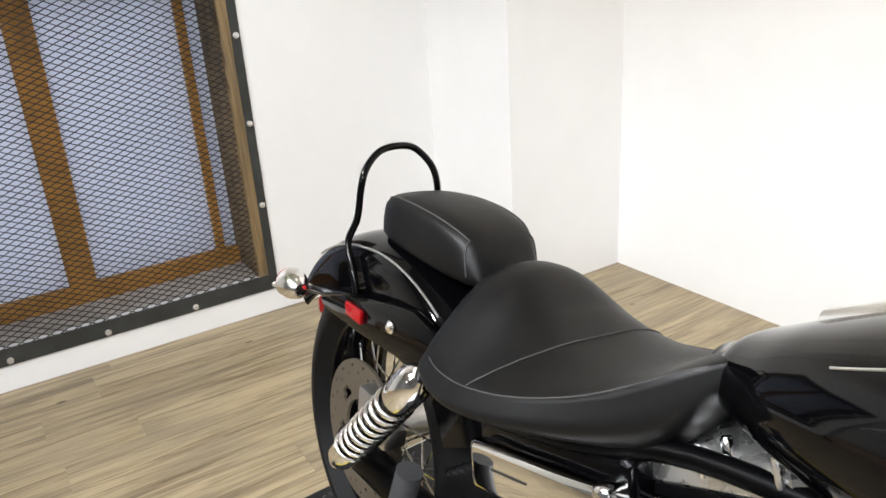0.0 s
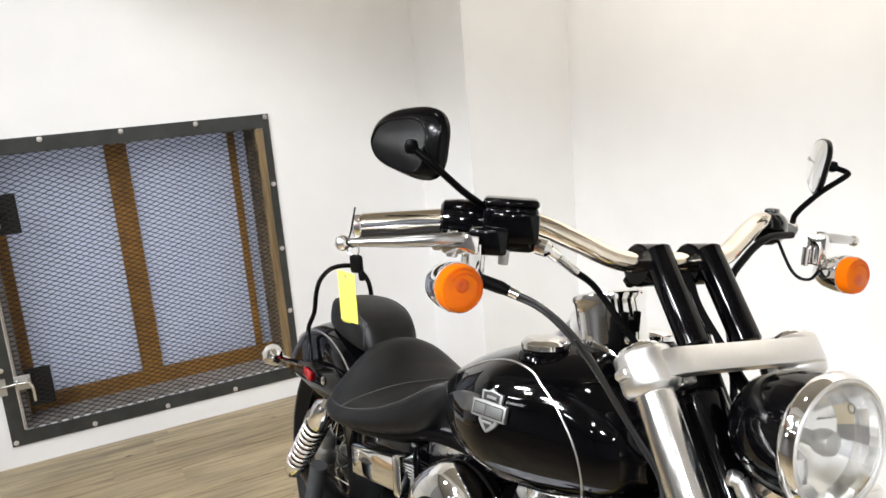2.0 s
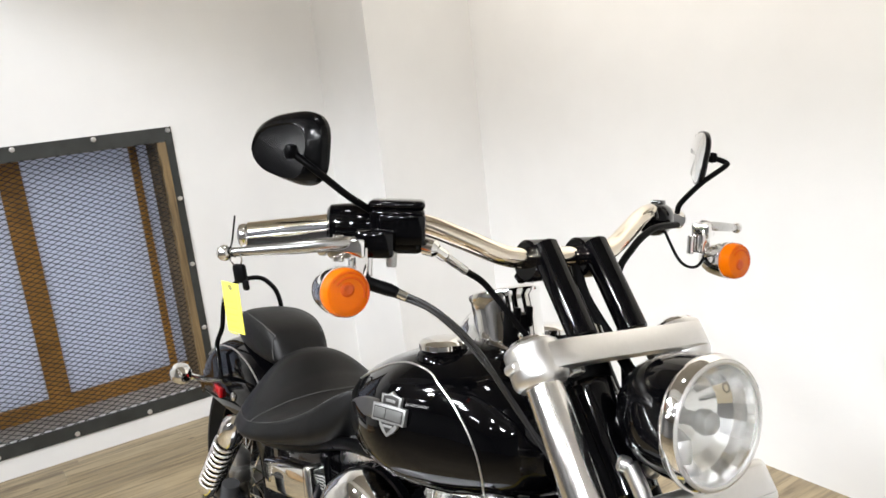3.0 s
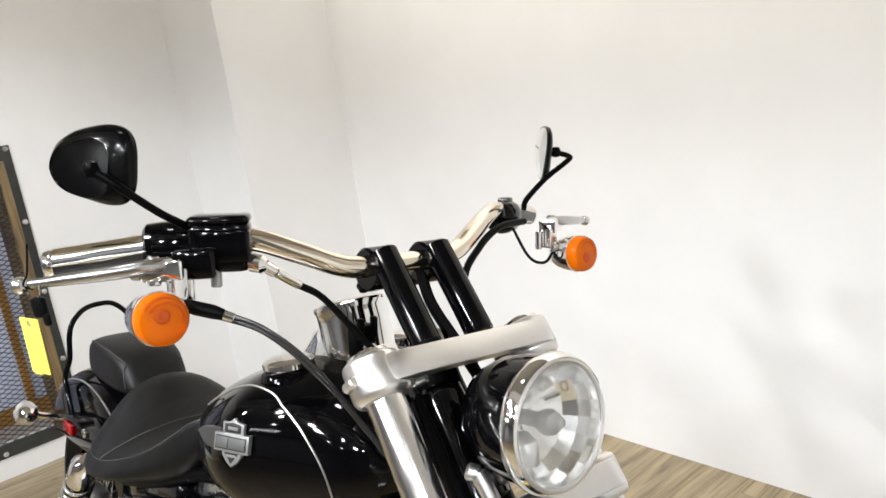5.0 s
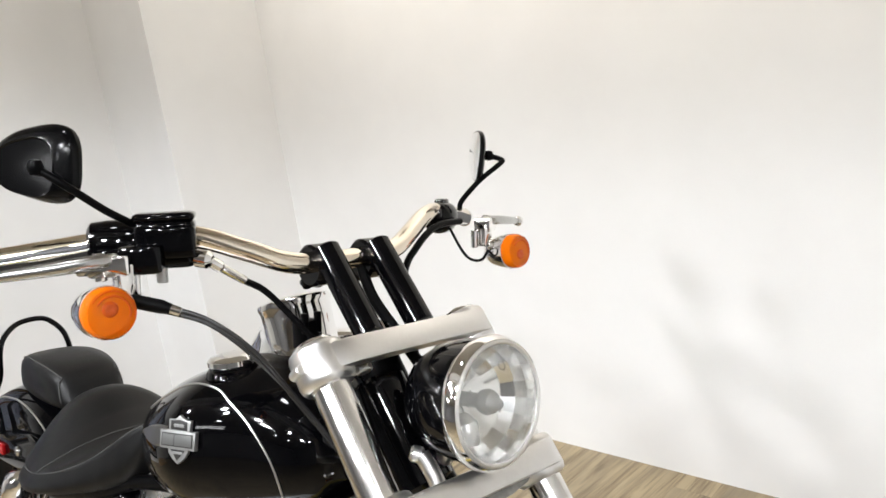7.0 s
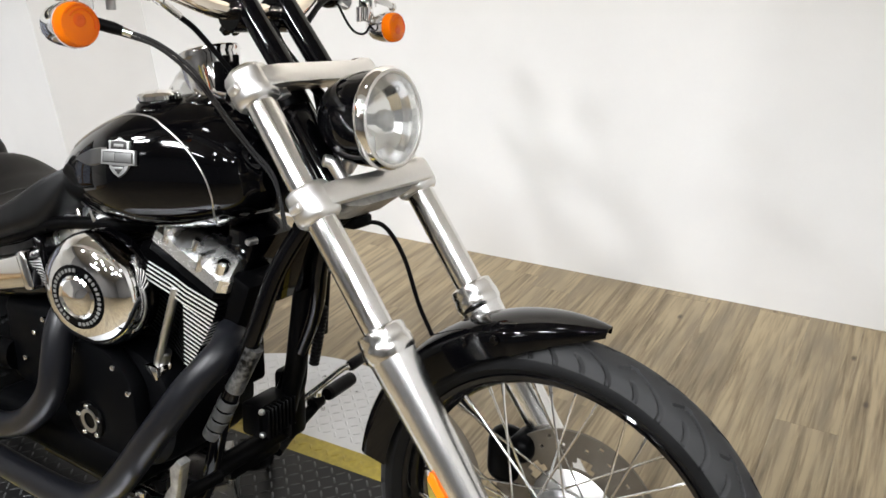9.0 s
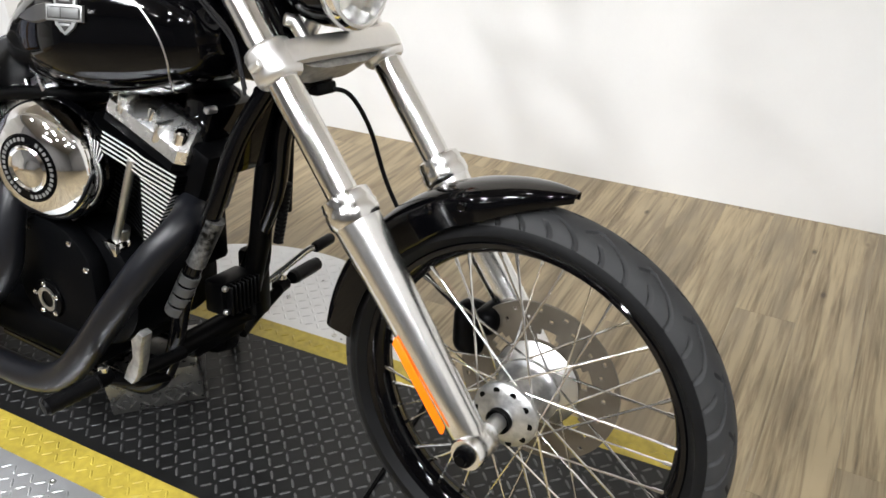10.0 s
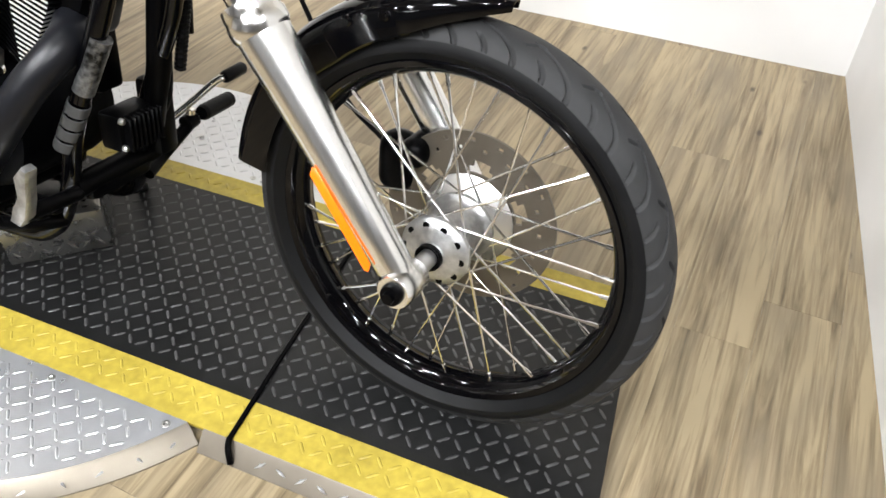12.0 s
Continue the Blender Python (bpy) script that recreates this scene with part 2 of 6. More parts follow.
M_WIRE = material("silver_braid", (0.085, 0.085, 0.085), 0.35, 0.6, grain=1.6, scale=110)
M_BATTEN = wood_material("weathered_batten", (0.22, 0.150, 0.072), (0.055, 0.036, 0.017), (0.12, 0.088, 0.050), across=1, along=2, random_tint=False)
M_REVEAL = material("stained_reveal", (0.15, 0.105, 0.055), 0.75, grain=0.8, scale=16, bump=0.3, bump_scale=80)
M_GRIP = material("gunmetal_grip", (0.030, 0.030, 0.033), 0.34, 0.4, grain=0.15, scale=60)
M_LEVER = material("polished_lever", (0.50, 0.50, 0.49), 0.24, 1.0, grain=0.06, scale=60, rough_var=0.05)
M_SHEATH = material("grey_cable_sheath", (0.017, 0.017, 0.018), 0.24, spec=0.5)
M_POLISHED = material("polished_casting", (0.88, 0.88, 0.87), 0.27, 1.0, rough_var=0.06, scale=40, bump=0.05, bump_scale=120)
M_TREADGREY = material("grey_tread_rubber", (0.026, 0.026, 0.0265), 0.58, spec=0.2, grain=0.3, scale=24, rough_var=0.1, bump=0.08, bump_scale=700)
M_MIRRORBACK = material("satin_mirror_shell", (0.0014, 0.0014, 0.0016), 0.16, spec=0.20, rough_var=0.04, scale=50)


def glass_material():
    m = bpy.data.materials.new("clear_lens")
    m.use_nodes = True
    b = m.node_tree.nodes["Principled BSDF"]
    b.inputs["Base Color"].default_value = (0.97, 0.98, 0.98, 1)
    b.inputs["Roughness"].default_value, b.inputs["Transmission Weight"].default_value, b.inputs["IOR"].default_value = 0.02, 1.0, 1.3
    return m


M_GLASS = glass_material()

# ---- mesh helpers ----
def apply(bm, m):
    bmesh.ops.transform(bm, matrix=m, verts=bm.verts)
    return bm


def box(sx, sy, sz, at=(0, 0, 0), bevel=0.0, seg=2, m=None):
    bm = bmesh.new()
    bmesh.ops.create_cube(bm, size=1.0, matrix=Matrix.Diagonal((sx, sy, sz, 1)))
    if bevel:
        bmesh.ops.bevel(bm, geom=list(bm.edges), offset=bevel, segments=seg, affect="EDGES", profile=0.5)
    apply(bm, Matrix.Translation(at))
    return apply(bm, m) if m else bm


def lathe(profile, n=32, m=None):
    """Turns (radius, height) points about z."""
    bm = bmesh.new()
    rings = []
    for r, h in profile:
        if r < 1e-6:
            rings.append([bm.verts.new((0, 0, h))])
        else:
            rings.append([bm.verts.new((r * math.cos(2 * math.pi * k / n), r * math.sin(2 * math.pi * k / n), h)) for k in range(n)])
    for a, b in zip(rings, rings[1:]):
        for k in range(n):
            j = (k + 1) % n
            if len(a) == 1 and len(b) > 1:
                bm.faces.new((a[0], b[k], b[j]))
            elif len(b) == 1 and len(a) > 1:
                bm.faces.new((a[k], b[0], a[j]))
            elif len(a) > 1:
                bm.faces.new((a[k], b[k], b[j], a[j]))
    bmesh.ops.recalc_face_normals(bm, faces=bm.faces)
    return apply(bm, m) if m else bm


def along(p, q):
    """A pose at p whose z points to q."""
    d = Vector(q) - Vector(p)
    return Matrix.Translation(p) @ d.to_track_quat("Z", "X").to_matrix().to_4x4()


def rod(p, q, r, n=16, cap=0.15):
    L, e = (Vector(q) - Vector(p)).length, r * cap
    return lathe([(0, 0), (r - e, 0), (r, e), (r, L - e), (r - e, L), (0, L)], n, along(p, q))


def smooth(pts, k=6):
    """A Catmull-Rom curve through the points."""
    P = [Vector(p) for p in pts]
    P = [2 * P[0] - P[1]] + P + [2 * P[-1] - P[-2]]
    out = []
    for i in range(1, len(P) - 2):
        for s in range(k):
            t = s / k
            a, b, c, d = P[i - 1], P[i], P[i + 1], P[i + 2]
            out.append(0.5 * (2 * b + (c - a) * t + (2 * a - 5 * b + 4 * c - d) * t * t + (3 * b - a - 3 * c + d) * t ** 3))
    return out + [P[-2]]


def tube(pts, r, n=12, m=None, flat=1.0):
    """Sweeps a round section along the points; r may be one radius or one for each point."""
    P = [Vector(p) for p in pts]
    R = r if isinstance(r, (list, tuple)) else [r] * len(P)
    bm = bmesh.new()
    up, rings = None, []
    for i, p in enumerate(P):
        t = (P[min(i + 1, len(P) - 1)] - P[max(i - 1, 0)]).normalized()
        if up is None:
            up = Vector((0, 0, 1)) if abs(t.z) < 0.9 else Vector((1, 0, 0))
        up = (up - up.dot(t) * t).normalized()
        side = t.cross(up)
        rings.append([bm.verts.new(p + R[i] * (math.cos(2 * math.pi * k / n) * side + flat * math.sin(2 * math.pi * k / n) * up)) for k in range(n)])
    for a, b in zip(rings, rings[1:]):
        for k in range(n):
            bm.faces.new((a[k], a[(k + 1) % n], b[(k + 1) % n], b[k]))
    bm.faces.new(rings[0])
    bm.faces.new(list(reversed(rings[-1])))
    bmesh.ops.recalc_face_normals(bm, faces=bm.faces)
    return apply(bm, m) if m else bm


def loft(rings, cap=True, loop=True):
    bm = bmesh.new()
    V = [[bm.verts.new(p) for p in ring] for ring in rings]
    n = len(V[0])
    for a, b in zip(V, V[1:]):
        for k in range(n if loop else n - 1):
            bm.faces.new((a[k], a[(k + 1) % n], b[(k + 1) % n], b[k]))
    if cap:
        bm.faces.new(list(reversed(V[0])))
        bm.faces.new(V[-1])
    bmesh.ops.recalc_face_normals(bm, faces=bm.faces)
    return bm


def prism(outline, h, bevel=0.0, m=None):
    """A plate: the (x, y) outline raised by h along z, with rounded rims."""
    bm = bmesh.new()
    f = bm.faces.new([bm.verts.new((x, y, 0)) for x, y in outline])
    top = bmesh.ops.extrude_face_region(bm, geom=[f])
    bmesh.ops.translate(bm, vec=(0, 0, h), verts=[v for v in top["geom"] if isinstance(v, bmesh.types.BMVert)])
    bmesh.ops.recalc_face_normals(bm, faces=bm.faces)
    if bevel:
        rim = [e for e in bm.edges if abs(e.verts[0].co.z - e.verts[1].co.z) < 1e-6]
        bmesh.ops.bevel(bm, geom=rim, offset=bevel, segments=2, affect="EDGES", profile=0.5)
    return apply(bm, m) if m else bm


def joined(*bms):
    out = bmesh.new()
    for b in bms:
        me = bpy.data.meshes.new("tmp")
        b.to_mesh(me)
        b.free()
        out.from_mesh(me)
        bpy.data.meshes.remove(me)
    return out


def mesh_of(name, bm, mat, sharp=38):
    me = bpy.data.meshes.new(name)
    bm.to_mesh(me)
    bm.free()
    me.materials.append(mat)
    me.polygons.foreach_set("use_smooth", [True] * len(me.polygons))
    me.set_sharp_from_angle(angle=radians(sharp))
    return me


def part(name, bm, mat, parent, label="", m=None, sharp=38):
    """Links a bmesh as one mesh object under a thing or under a part."""
    ob = new(name, mesh_of(name, bm, mat, sharp))
    ob.parent = parent
    if m is not None:
        ob.matrix_basis = m
    return tagged(ob, label)


def shared(name, me, parent, m):
    ob = new(name, me)
    ob.parent, ob.matrix_basis = parent, m
    return ob


def thing(name, bm, mat, label, category, group="", kind="", m=None, sharp=38):
    ob = new(name, mesh_of(name, bm, mat, sharp))
    if m is not None:
        ob.matrix_basis = m
    return tagged(ob, label, category, group, kind)


def structure(name, bm, mat, label="", sharp=30):
    ob = new(name, mesh_of(name, bm, mat, sharp))
    return tagged(ob, label, kind="structure")

# ---- the bay: walls, floor, ceiling ----
XL, XP, YP = -1.496, -0.985, 0.97      # window wall, face of the chase beside it, its edge
OY0, OY1, OZ0, OZ1 = -0.915, 0.185, 0.115, 1.235   # the opening in the window wall


def yb(x):
    """The back wall's face."""
    return 1.526 + 0.0246 * x


def xr(y):
    """The right wall's face."""
    return 2.311 - 0.117 * (y - 1.583)


def slab(x0, x1, y0, y1, z0, z1):
    return box(x1 - x0, y1 - y0, z1 - z0, ((x0 + x1) / 2, (y0 + y1) / 2, (z0 + z1) / 2))


def upright(outline, z0=ZF - 0.05, z1=CEIL):
    return prism(outline, z1 - z0, m=Matrix.Translation((0, 0, z0)))


XO = XL - 0.27
wall_left = structure("wall_left", joined(
    slab(XO, XL, -1.10, YP, ZF - 0.05, OZ0), slab(XO, XL, -1.10, YP, OZ1, CEIL),
    slab(XO, XL, -1.10, OY0, OZ0, OZ1), slab(XO, XL, OY1, YP, OZ0, OZ1)), M_WALL, "smooth white painted wall with a screened opening")
structure("wall_chase", slab(XO, XP, YP, yb(XP) + 0.25, ZF - 0.05, CEIL), M_WALL, "white boxed-out chase in the corner")
structure("wall_back", upright([(XP, yb(XP)), (xr(yb(2.3)) + 0.15, yb(2.46)), (xr(yb(2.3)) + 0.15, yb(2.46) + 0.25), (XP, yb(XP) + 0.25)]), M_WALL, "plain white painted back wall")
structure("wall_right", upright([(xr(yb(2.311)), yb(2.311)), (xr(-0.45), -0.45), (xr(-0.45) + 0.15, -0.45), (xr(yb(2.311)) + 0.15, yb(2.311))]), M_WALL, "plain white painted side wall")
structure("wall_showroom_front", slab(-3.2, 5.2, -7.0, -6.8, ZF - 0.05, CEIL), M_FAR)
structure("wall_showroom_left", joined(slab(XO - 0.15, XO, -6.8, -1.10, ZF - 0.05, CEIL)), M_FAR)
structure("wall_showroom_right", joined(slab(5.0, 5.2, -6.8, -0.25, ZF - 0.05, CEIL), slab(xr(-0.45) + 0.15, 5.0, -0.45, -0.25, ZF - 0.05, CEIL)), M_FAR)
# unseen header, added to keep the front lamps off the upper walls
structure("wall_shade_header", slab(XO, xr(-1.0) + 0.15, -1.05, -0.93, 2.305, CEIL), M_WALL, "unseen white header added to shade the upper walls")
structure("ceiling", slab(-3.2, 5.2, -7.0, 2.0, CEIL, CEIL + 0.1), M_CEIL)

floor = structure("floor", slab(-3.2, 5.2, -7.0, 2.0, ZF - 0.2, ZF - 0.005), M_UNDER, "pale oak-look plank floor")


def board(x0, x1, y0, y1):
    c, z = 0.00015, 0.005
    x0, x1, y0, y1 = x0 + 0.0002, x1 - 0.0002, y0 + 0.0002, y1 - 0.0002
    cx, cy = (x0 + x1) / 2, (y0 + y1) / 2
    lo = [(x0, y0), (x1, y0), (x1, y1), (x0, y1)]
    hi = [(x0 + c, y0 + c), (x1 - c, y0 + c), (x1 - c, y1 - c), (x0 + c, y1 - c)]
    v = [(x - cx, y - cy, 0) for x, y in lo] + [(x - cx, y - cy, z - c) for x, y in lo] + [(x - cx, y - cy, z) for x, y in hi]
    f = [(8, 9, 10, 11)] + [(a + k, a + (k + 1) % 4, a + 4 + (k + 1) % 4, a + 4 + k) for a in (0, 4) for k in range(4)]
    me = bpy.data.meshes.new("floor_board")
    me.from_pydata(v, [], f)
    me.materials.append(M_FLOOR)
    return me, (cx, cy, ZF - 0.005)


# ---- the screened opening in the window wall ----
FX = XL + 0.006
window = structure("window_1", joined(
    slab(FX - 0.006, FX, -0.978, 0.242, 1.235, 1.295), slab(FX - 0.006, FX, -0.978, 0.242, 0.06, 0.118),
    slab(FX - 0.006, FX, -0.978, -0.918, 0.118, 1.235), slab(FX - 0.006, FX, 0.211, 0.242, 0.118, 1.235)), M_FRAME,
    "wall opening framed in blackened steel and covered with expanded metal")
bolt_mesh = mesh_of("bolt_head", lathe([(0.0105, 0), (0.0105, 0.003), (0.008, 0.006), (0, 0.0075)], 14, Matrix.Rotation(radians(90), 4, "Y")), M_ALLOY)
for k in range(5):
    for by, bz in ((0.227, 1.281 - 0.297 * k), (-0.963, 1.281 - 0.297 * k), (0.227 - 0.2975 * k, 1.281), (0.227 - 0.2975 * k, 0.076)):
        if not (k in (0, 4) and bz not in (1.281, 0.076)) and not (by in (0.227, -0.963) and bz in (1.281, 0.076) and k == 4 and by == 0.227):
            shared("bolt_head", bolt_mesh, window, Matrix.Translation((FX, by, bz)))


def strand_mesh():
    """Expanded metal: zigzag strands that meet at flat knuckles."""
    bm = bmesh.new()
    px, pz, w, d = 0.0430, 0.0102, 0.0018, 0.0030
    x = XL - 0.006
    cols, rows = int((OY1 - OY0 + 0.06) / px), int((OZ1 - OZ0 + 0.05) / pz)
    verts, faces = [], []
    for r in range(rows + 1):
        for c in range(cols * 2):
            y0, y1 = OY0 - 0.03 + c * px / 2, OY0 - 0.03 + (c + 1) * px / 2
            up = (c + r) % 2 == 0
            za, zb_ = OZ0 - 0.025 + r * pz + (0 if up else pz), OZ0 - 0.025 + r * pz + (pz if up else 0)
            if zb_ > OZ1 + 0.02 or y1 > OY1 + 0.03:
                continue
            n = len(verts)
            verts += [(x, y0, za - w), (x, y1, zb_ - w), (x, y1, zb_ + w), (x, y0, za + w), (x + d, y0, za - w * 0.4), (x + d, y1, zb_ - w * 0.4), (x + d, y1, zb_ + w * 0.8), (x + d, y0, za + w * 0.8)]
            faces += [(n, n + 3, n + 2, n + 1), (n + 4, n + 5, n + 6, n + 7), (n, n + 1, n + 5, n + 4), (n + 3, n + 7, n + 6, n + 2)]
    me = bpy.data.meshes.new("mesh_screen")
    me.from_pydata(verts, [], faces)
    me.materials.append(M_MESH)
    return me


wob = random.Random(12)
edges = [(0.179 + wob.uniform(-0.004, 0.004), 0.120 + 1.113 * k / 24) for k in range(25)]
strip_bm = prism([(0.2105, 0.120), (0.2105, 1.233)] + edges[::-1], 0.010, 0.0, Matrix(((0, 0, 1, XL - 0.006), (1, 0, 0, 0), (0, 1, 0, 0), (0, 0, 0, 1))))
bmesh.ops.recalc_face_normals(strip_bm, faces=strip_bm.faces)
part("timber_strip", strip_bm, M_BATTEN, window, "weathered brown timber strip beside the screen")
screen = shared("mesh_screen", strand_mesh(), window, Matrix.Identity(4))
tagged(screen, "dark expanded metal screen", kind="stuff")
part("bright_edge", slab(XL - 0.001, FX + 0.004, -0.924, -0.919, 0.125, 1.22), M_ALLOY, window, "bright steel edge of the screen door")
for lz in (1.043, 0.325):
    latch = part("slide_latch", joined(slab(FX, FX + 0.004, -0.985, -0.955, lz - 0.04, lz + 0.03), box(0.006, 0.06, 0.06, (FX + 0.003, -0.895, lz), 0.002)), M_STEEL, window, "worn zinc slide latch")
    part("latch_bolt", tube(smooth([(FX + 0.014, -1.0, lz), (FX + 0.014, -0.90, lz), (FX + 0.014, -0.872, lz - 0.004), (FX + 0.014, -0.862, lz - 0.03), (FX + 0.014, -0.862, lz - 0.085)], 5), 0.006, 10), M_CHROME_WORN, latch, "bent steel bolt")
    for dy in (-0.012, 0.012):
        part("latch_strap", box(0.02, 0.008, 0.026, (FX + 0.011, -0.895 + dy * 1.6, lz), 0.003), M_STEEL, latch)
    part("backing_plate", slab(XL - 0.03, XL - 0.024, -0.885, -0.79, lz - 0.12, lz + 0.04), M_MESH, window, "dark steel backing plate behind the screen")
RX = XO + 0.03
part("recess_lining", joined(slab(RX, XL - 0.03, OY0, OY1, OZ0 - 0.002, OZ0 + 0.006), slab(RX, XL - 0.03, OY0, OY1, OZ1 - 0.004, OZ1 + 0.002)), M_DUST, window, "dusty timber lining")
part("side_board", slab(RX, XL - 0.012, OY1 - 0.012, OY1 + 0.002, OZ0, OZ1), M_REVEAL, window, "stained timber reveal board")
part("side_board", slab(RX, XL - 0.03, OY0 - 0.002, OY0 + 0.012, OZ0, OZ1), M_DUST, window, "stained timber reveal board")
for y0, y1 in ((-0.432, -0.343), (0.094, 0.124), (-0.915, -0.86)):
    part("upright_post", slab(RX + 0.005, RX + 0.045, y0, y1, OZ0 + 0.006, OZ1 - 0.004), M_RUST, window, "rusty brown steel upright")
part("bottom_rail", slab(RX + 0.004, RX + 0.05, OY0 + 0.012, OY1 - 0.012, OZ0 + 0.006, OZ0 + 0.07), M_RUST, window, "rusty brown bottom rail")
for y0, y1 in ((-0.86, -0.432), (-0.343, 0.094), (0.124, 0.173)):
    part("translucent_pane", slab(RX + 0.012, RX + 0.018, y0, y1, OZ0 + 0.07, OZ1 - 0.004), M_PANEL, window, "pale blue translucent sheet")
lamp("window_daylight", "RECTANGLE", (XO - 0.10, (OY0 + OY1) / 2, (OZ0 + OZ1) / 2), (0, (OY0 + OY1) / 2, (OZ0 + OZ1) / 2), 7.2, 1.05, (0.86, 0.90, 1.0), 1.05)
part("recess_back", slab(XO - 0.17, XO - 0.12, OY0 - 0.05, OY1 + 0.05, OZ0 - 0.05, OZ1 + 0.05), M_DUST, window)

# ---- the overhead door's edge beyond the window wall ----
door = structure("door_1", slab(XO, XO + 0.05, -3.4, -1.16, 0.05, 2.6), M_DOOR, "white overhead door beside a galvanised track")
for k in range(5):
    part("door_section", box(0.012, 2.2, 0.48, (XO + 0.056, -2.28, 0.30 + 0.5 * k), 0.004), M_DOOR, door)
track = thing("door_track", joined(slab(XL - 0.17, XL - 0.167, -1.165, -1.10, 0.05, 2.6), slab(XL - 0.17, XL - 0.10, -1.168, -1.165, 0.05, 2.6), slab(XL - 0.105, XL - 0.10, -1.19, -1.165, 0.05, 2.6)), M_GALV, "galvanised vertical door track on the wall end", "door track")
part("track_bracket", box(0.05, 0.05, 0.06, (XL - 0.12, -1.13, 0.69), 0.003), M_GALV, track, "steel track bracket")
part("base_bracket", joined(box(0.09, 0.09, 0.012, (XL - 0.10, -1.16, 0.056), 0.003), box(0.03, 0.07, 0.06, (XL - 0.08, -1.15, 0.085), 0.01)), M_GALV, track, "steel bracket at the foot")
thing("floor_sill", box(0.44, 1.3, 0.075, (-1.535, -1.735, ZF + 0.0375), 0.004), M_BLOCKWOOD, "raw pine sill board on the floor beside the door", "sill board")

# ---- the display deck: tread plate strip and turntable ----
DX0, DX1, DY0, DY1, DY2, DY3 = -0.40, 2.025, -0.310, -0.229, 0.241, 0.307
TC, TR = Vector((0.824, 0.015)), 0.632
deck = tagged(new("display_turntable"), "low turntable of tread plate with a black and yellow strip", "turntable")
deck.matrix_basis = Matrix.Translation((TC.x, TC.y, 0)) @ Matrix.Rotation(radians(3.0), 4, "Z") @ Matrix.Translation((-TC.x, -TC.y, 0))


def side_segment(sign, edge):
    """The part of the round plate beyond the strip's edge."""
    a0 = math.asin((abs(edge - TC.y)) / TR)
    pts = [(TC.x + TR * math.cos(a0 + (math.pi - 2 * a0) * k / 64), TC.y + sign * TR * math.sin(a0 + (math.pi - 2 * a0) * k / 64)) for k in range(65)]
    return pts if sign > 0 else list(reversed(pts))


def skirt(pts, run, drop):
    """A sloping edge below a run of points, leaning outwards from the turntable's middle."""
    rings = []
    for x, y in pts:
        d = (Vector((x, y)) - TC).normalized()
        rings.append([(x, y, 0.0), (x + d.x * 0.006, y + d.y * 0.006, -0.003), (x + d.x * run, y + d.y * run, drop + 0.003), (x + d.x * run, y + d.y * run, drop), (x, y, drop)])
    return loft(rings, cap=True, loop=True)


for sign, edge in ((-1, DY0), (1, DY3)):
    pts = side_segment(sign, edge)
    side = part("side_plate", prism(pts, 0.006, m=Matrix.Translation((0, 0, -0.006))), M_TREAD, deck, "bright aluminium tread plate")
    part("skirt", skirt(pts, 0.032, ZF), M_SKIRT, side, "polished sloping edge")


def end_x(y):
    """The strip's far end, cut a little askew."""
    return 2.036 - 0.085 * y


def strip_piece(x0, y0, y1, z0, z1):
    return prism([(x0, y0), (end_x(y0), y0), (end_x(y1), y1), (x0, y1)], z1 - z0, m=Matrix.Translation((0, 0, z0)))


strip = part("strip_plate", strip_piece(DX0, DY1, DY2, -0.006, 0.0), M_DECK, deck, "black tread plate strip")
part("strip_core", slab(DX0 + 0.01, DX1 - 0.01, DY0 + 0.01, DY3 - 0.01, ZF, -0.006), M_STEEL, deck)
for y0, y1 in ((DY0, DY1), (DY2, DY3)):
    part("edge_stripe", strip_piece(-0.30, y0, y1, -0.006, 0.0), M_YELLOW, deck, "yellow painted border")
    part("corner_plate", slab(DX0, -0.30, y0, y1, -0.006, 0.0), M_DECK, deck)
for y0, s in ((DY0, -1), (DY3, 1)):
    part("strip_skirt", loft([[(x, y0, 0.0), (x, y0 + s * 0.004, -0.003), (x, y0 + s * 0.030, ZF + 0.002), (x, y0 + s * 0.030, ZF), (x, y0, ZF)] for x in (DX0, TC.x - 0.57)]), M_SKIRT, deck)
    part("strip_skirt", loft([[(x, y0, 0.0), (x, y0 + s * 0.004, -0.003), (x, y0 + s * 0.030, ZF + 0.002), (x, y0 + s * 0.030, ZF), (x, y0, ZF)] for x in (TC.x + 0.575, DX1)]), M_SKIRT, deck, "polished sloping edge")


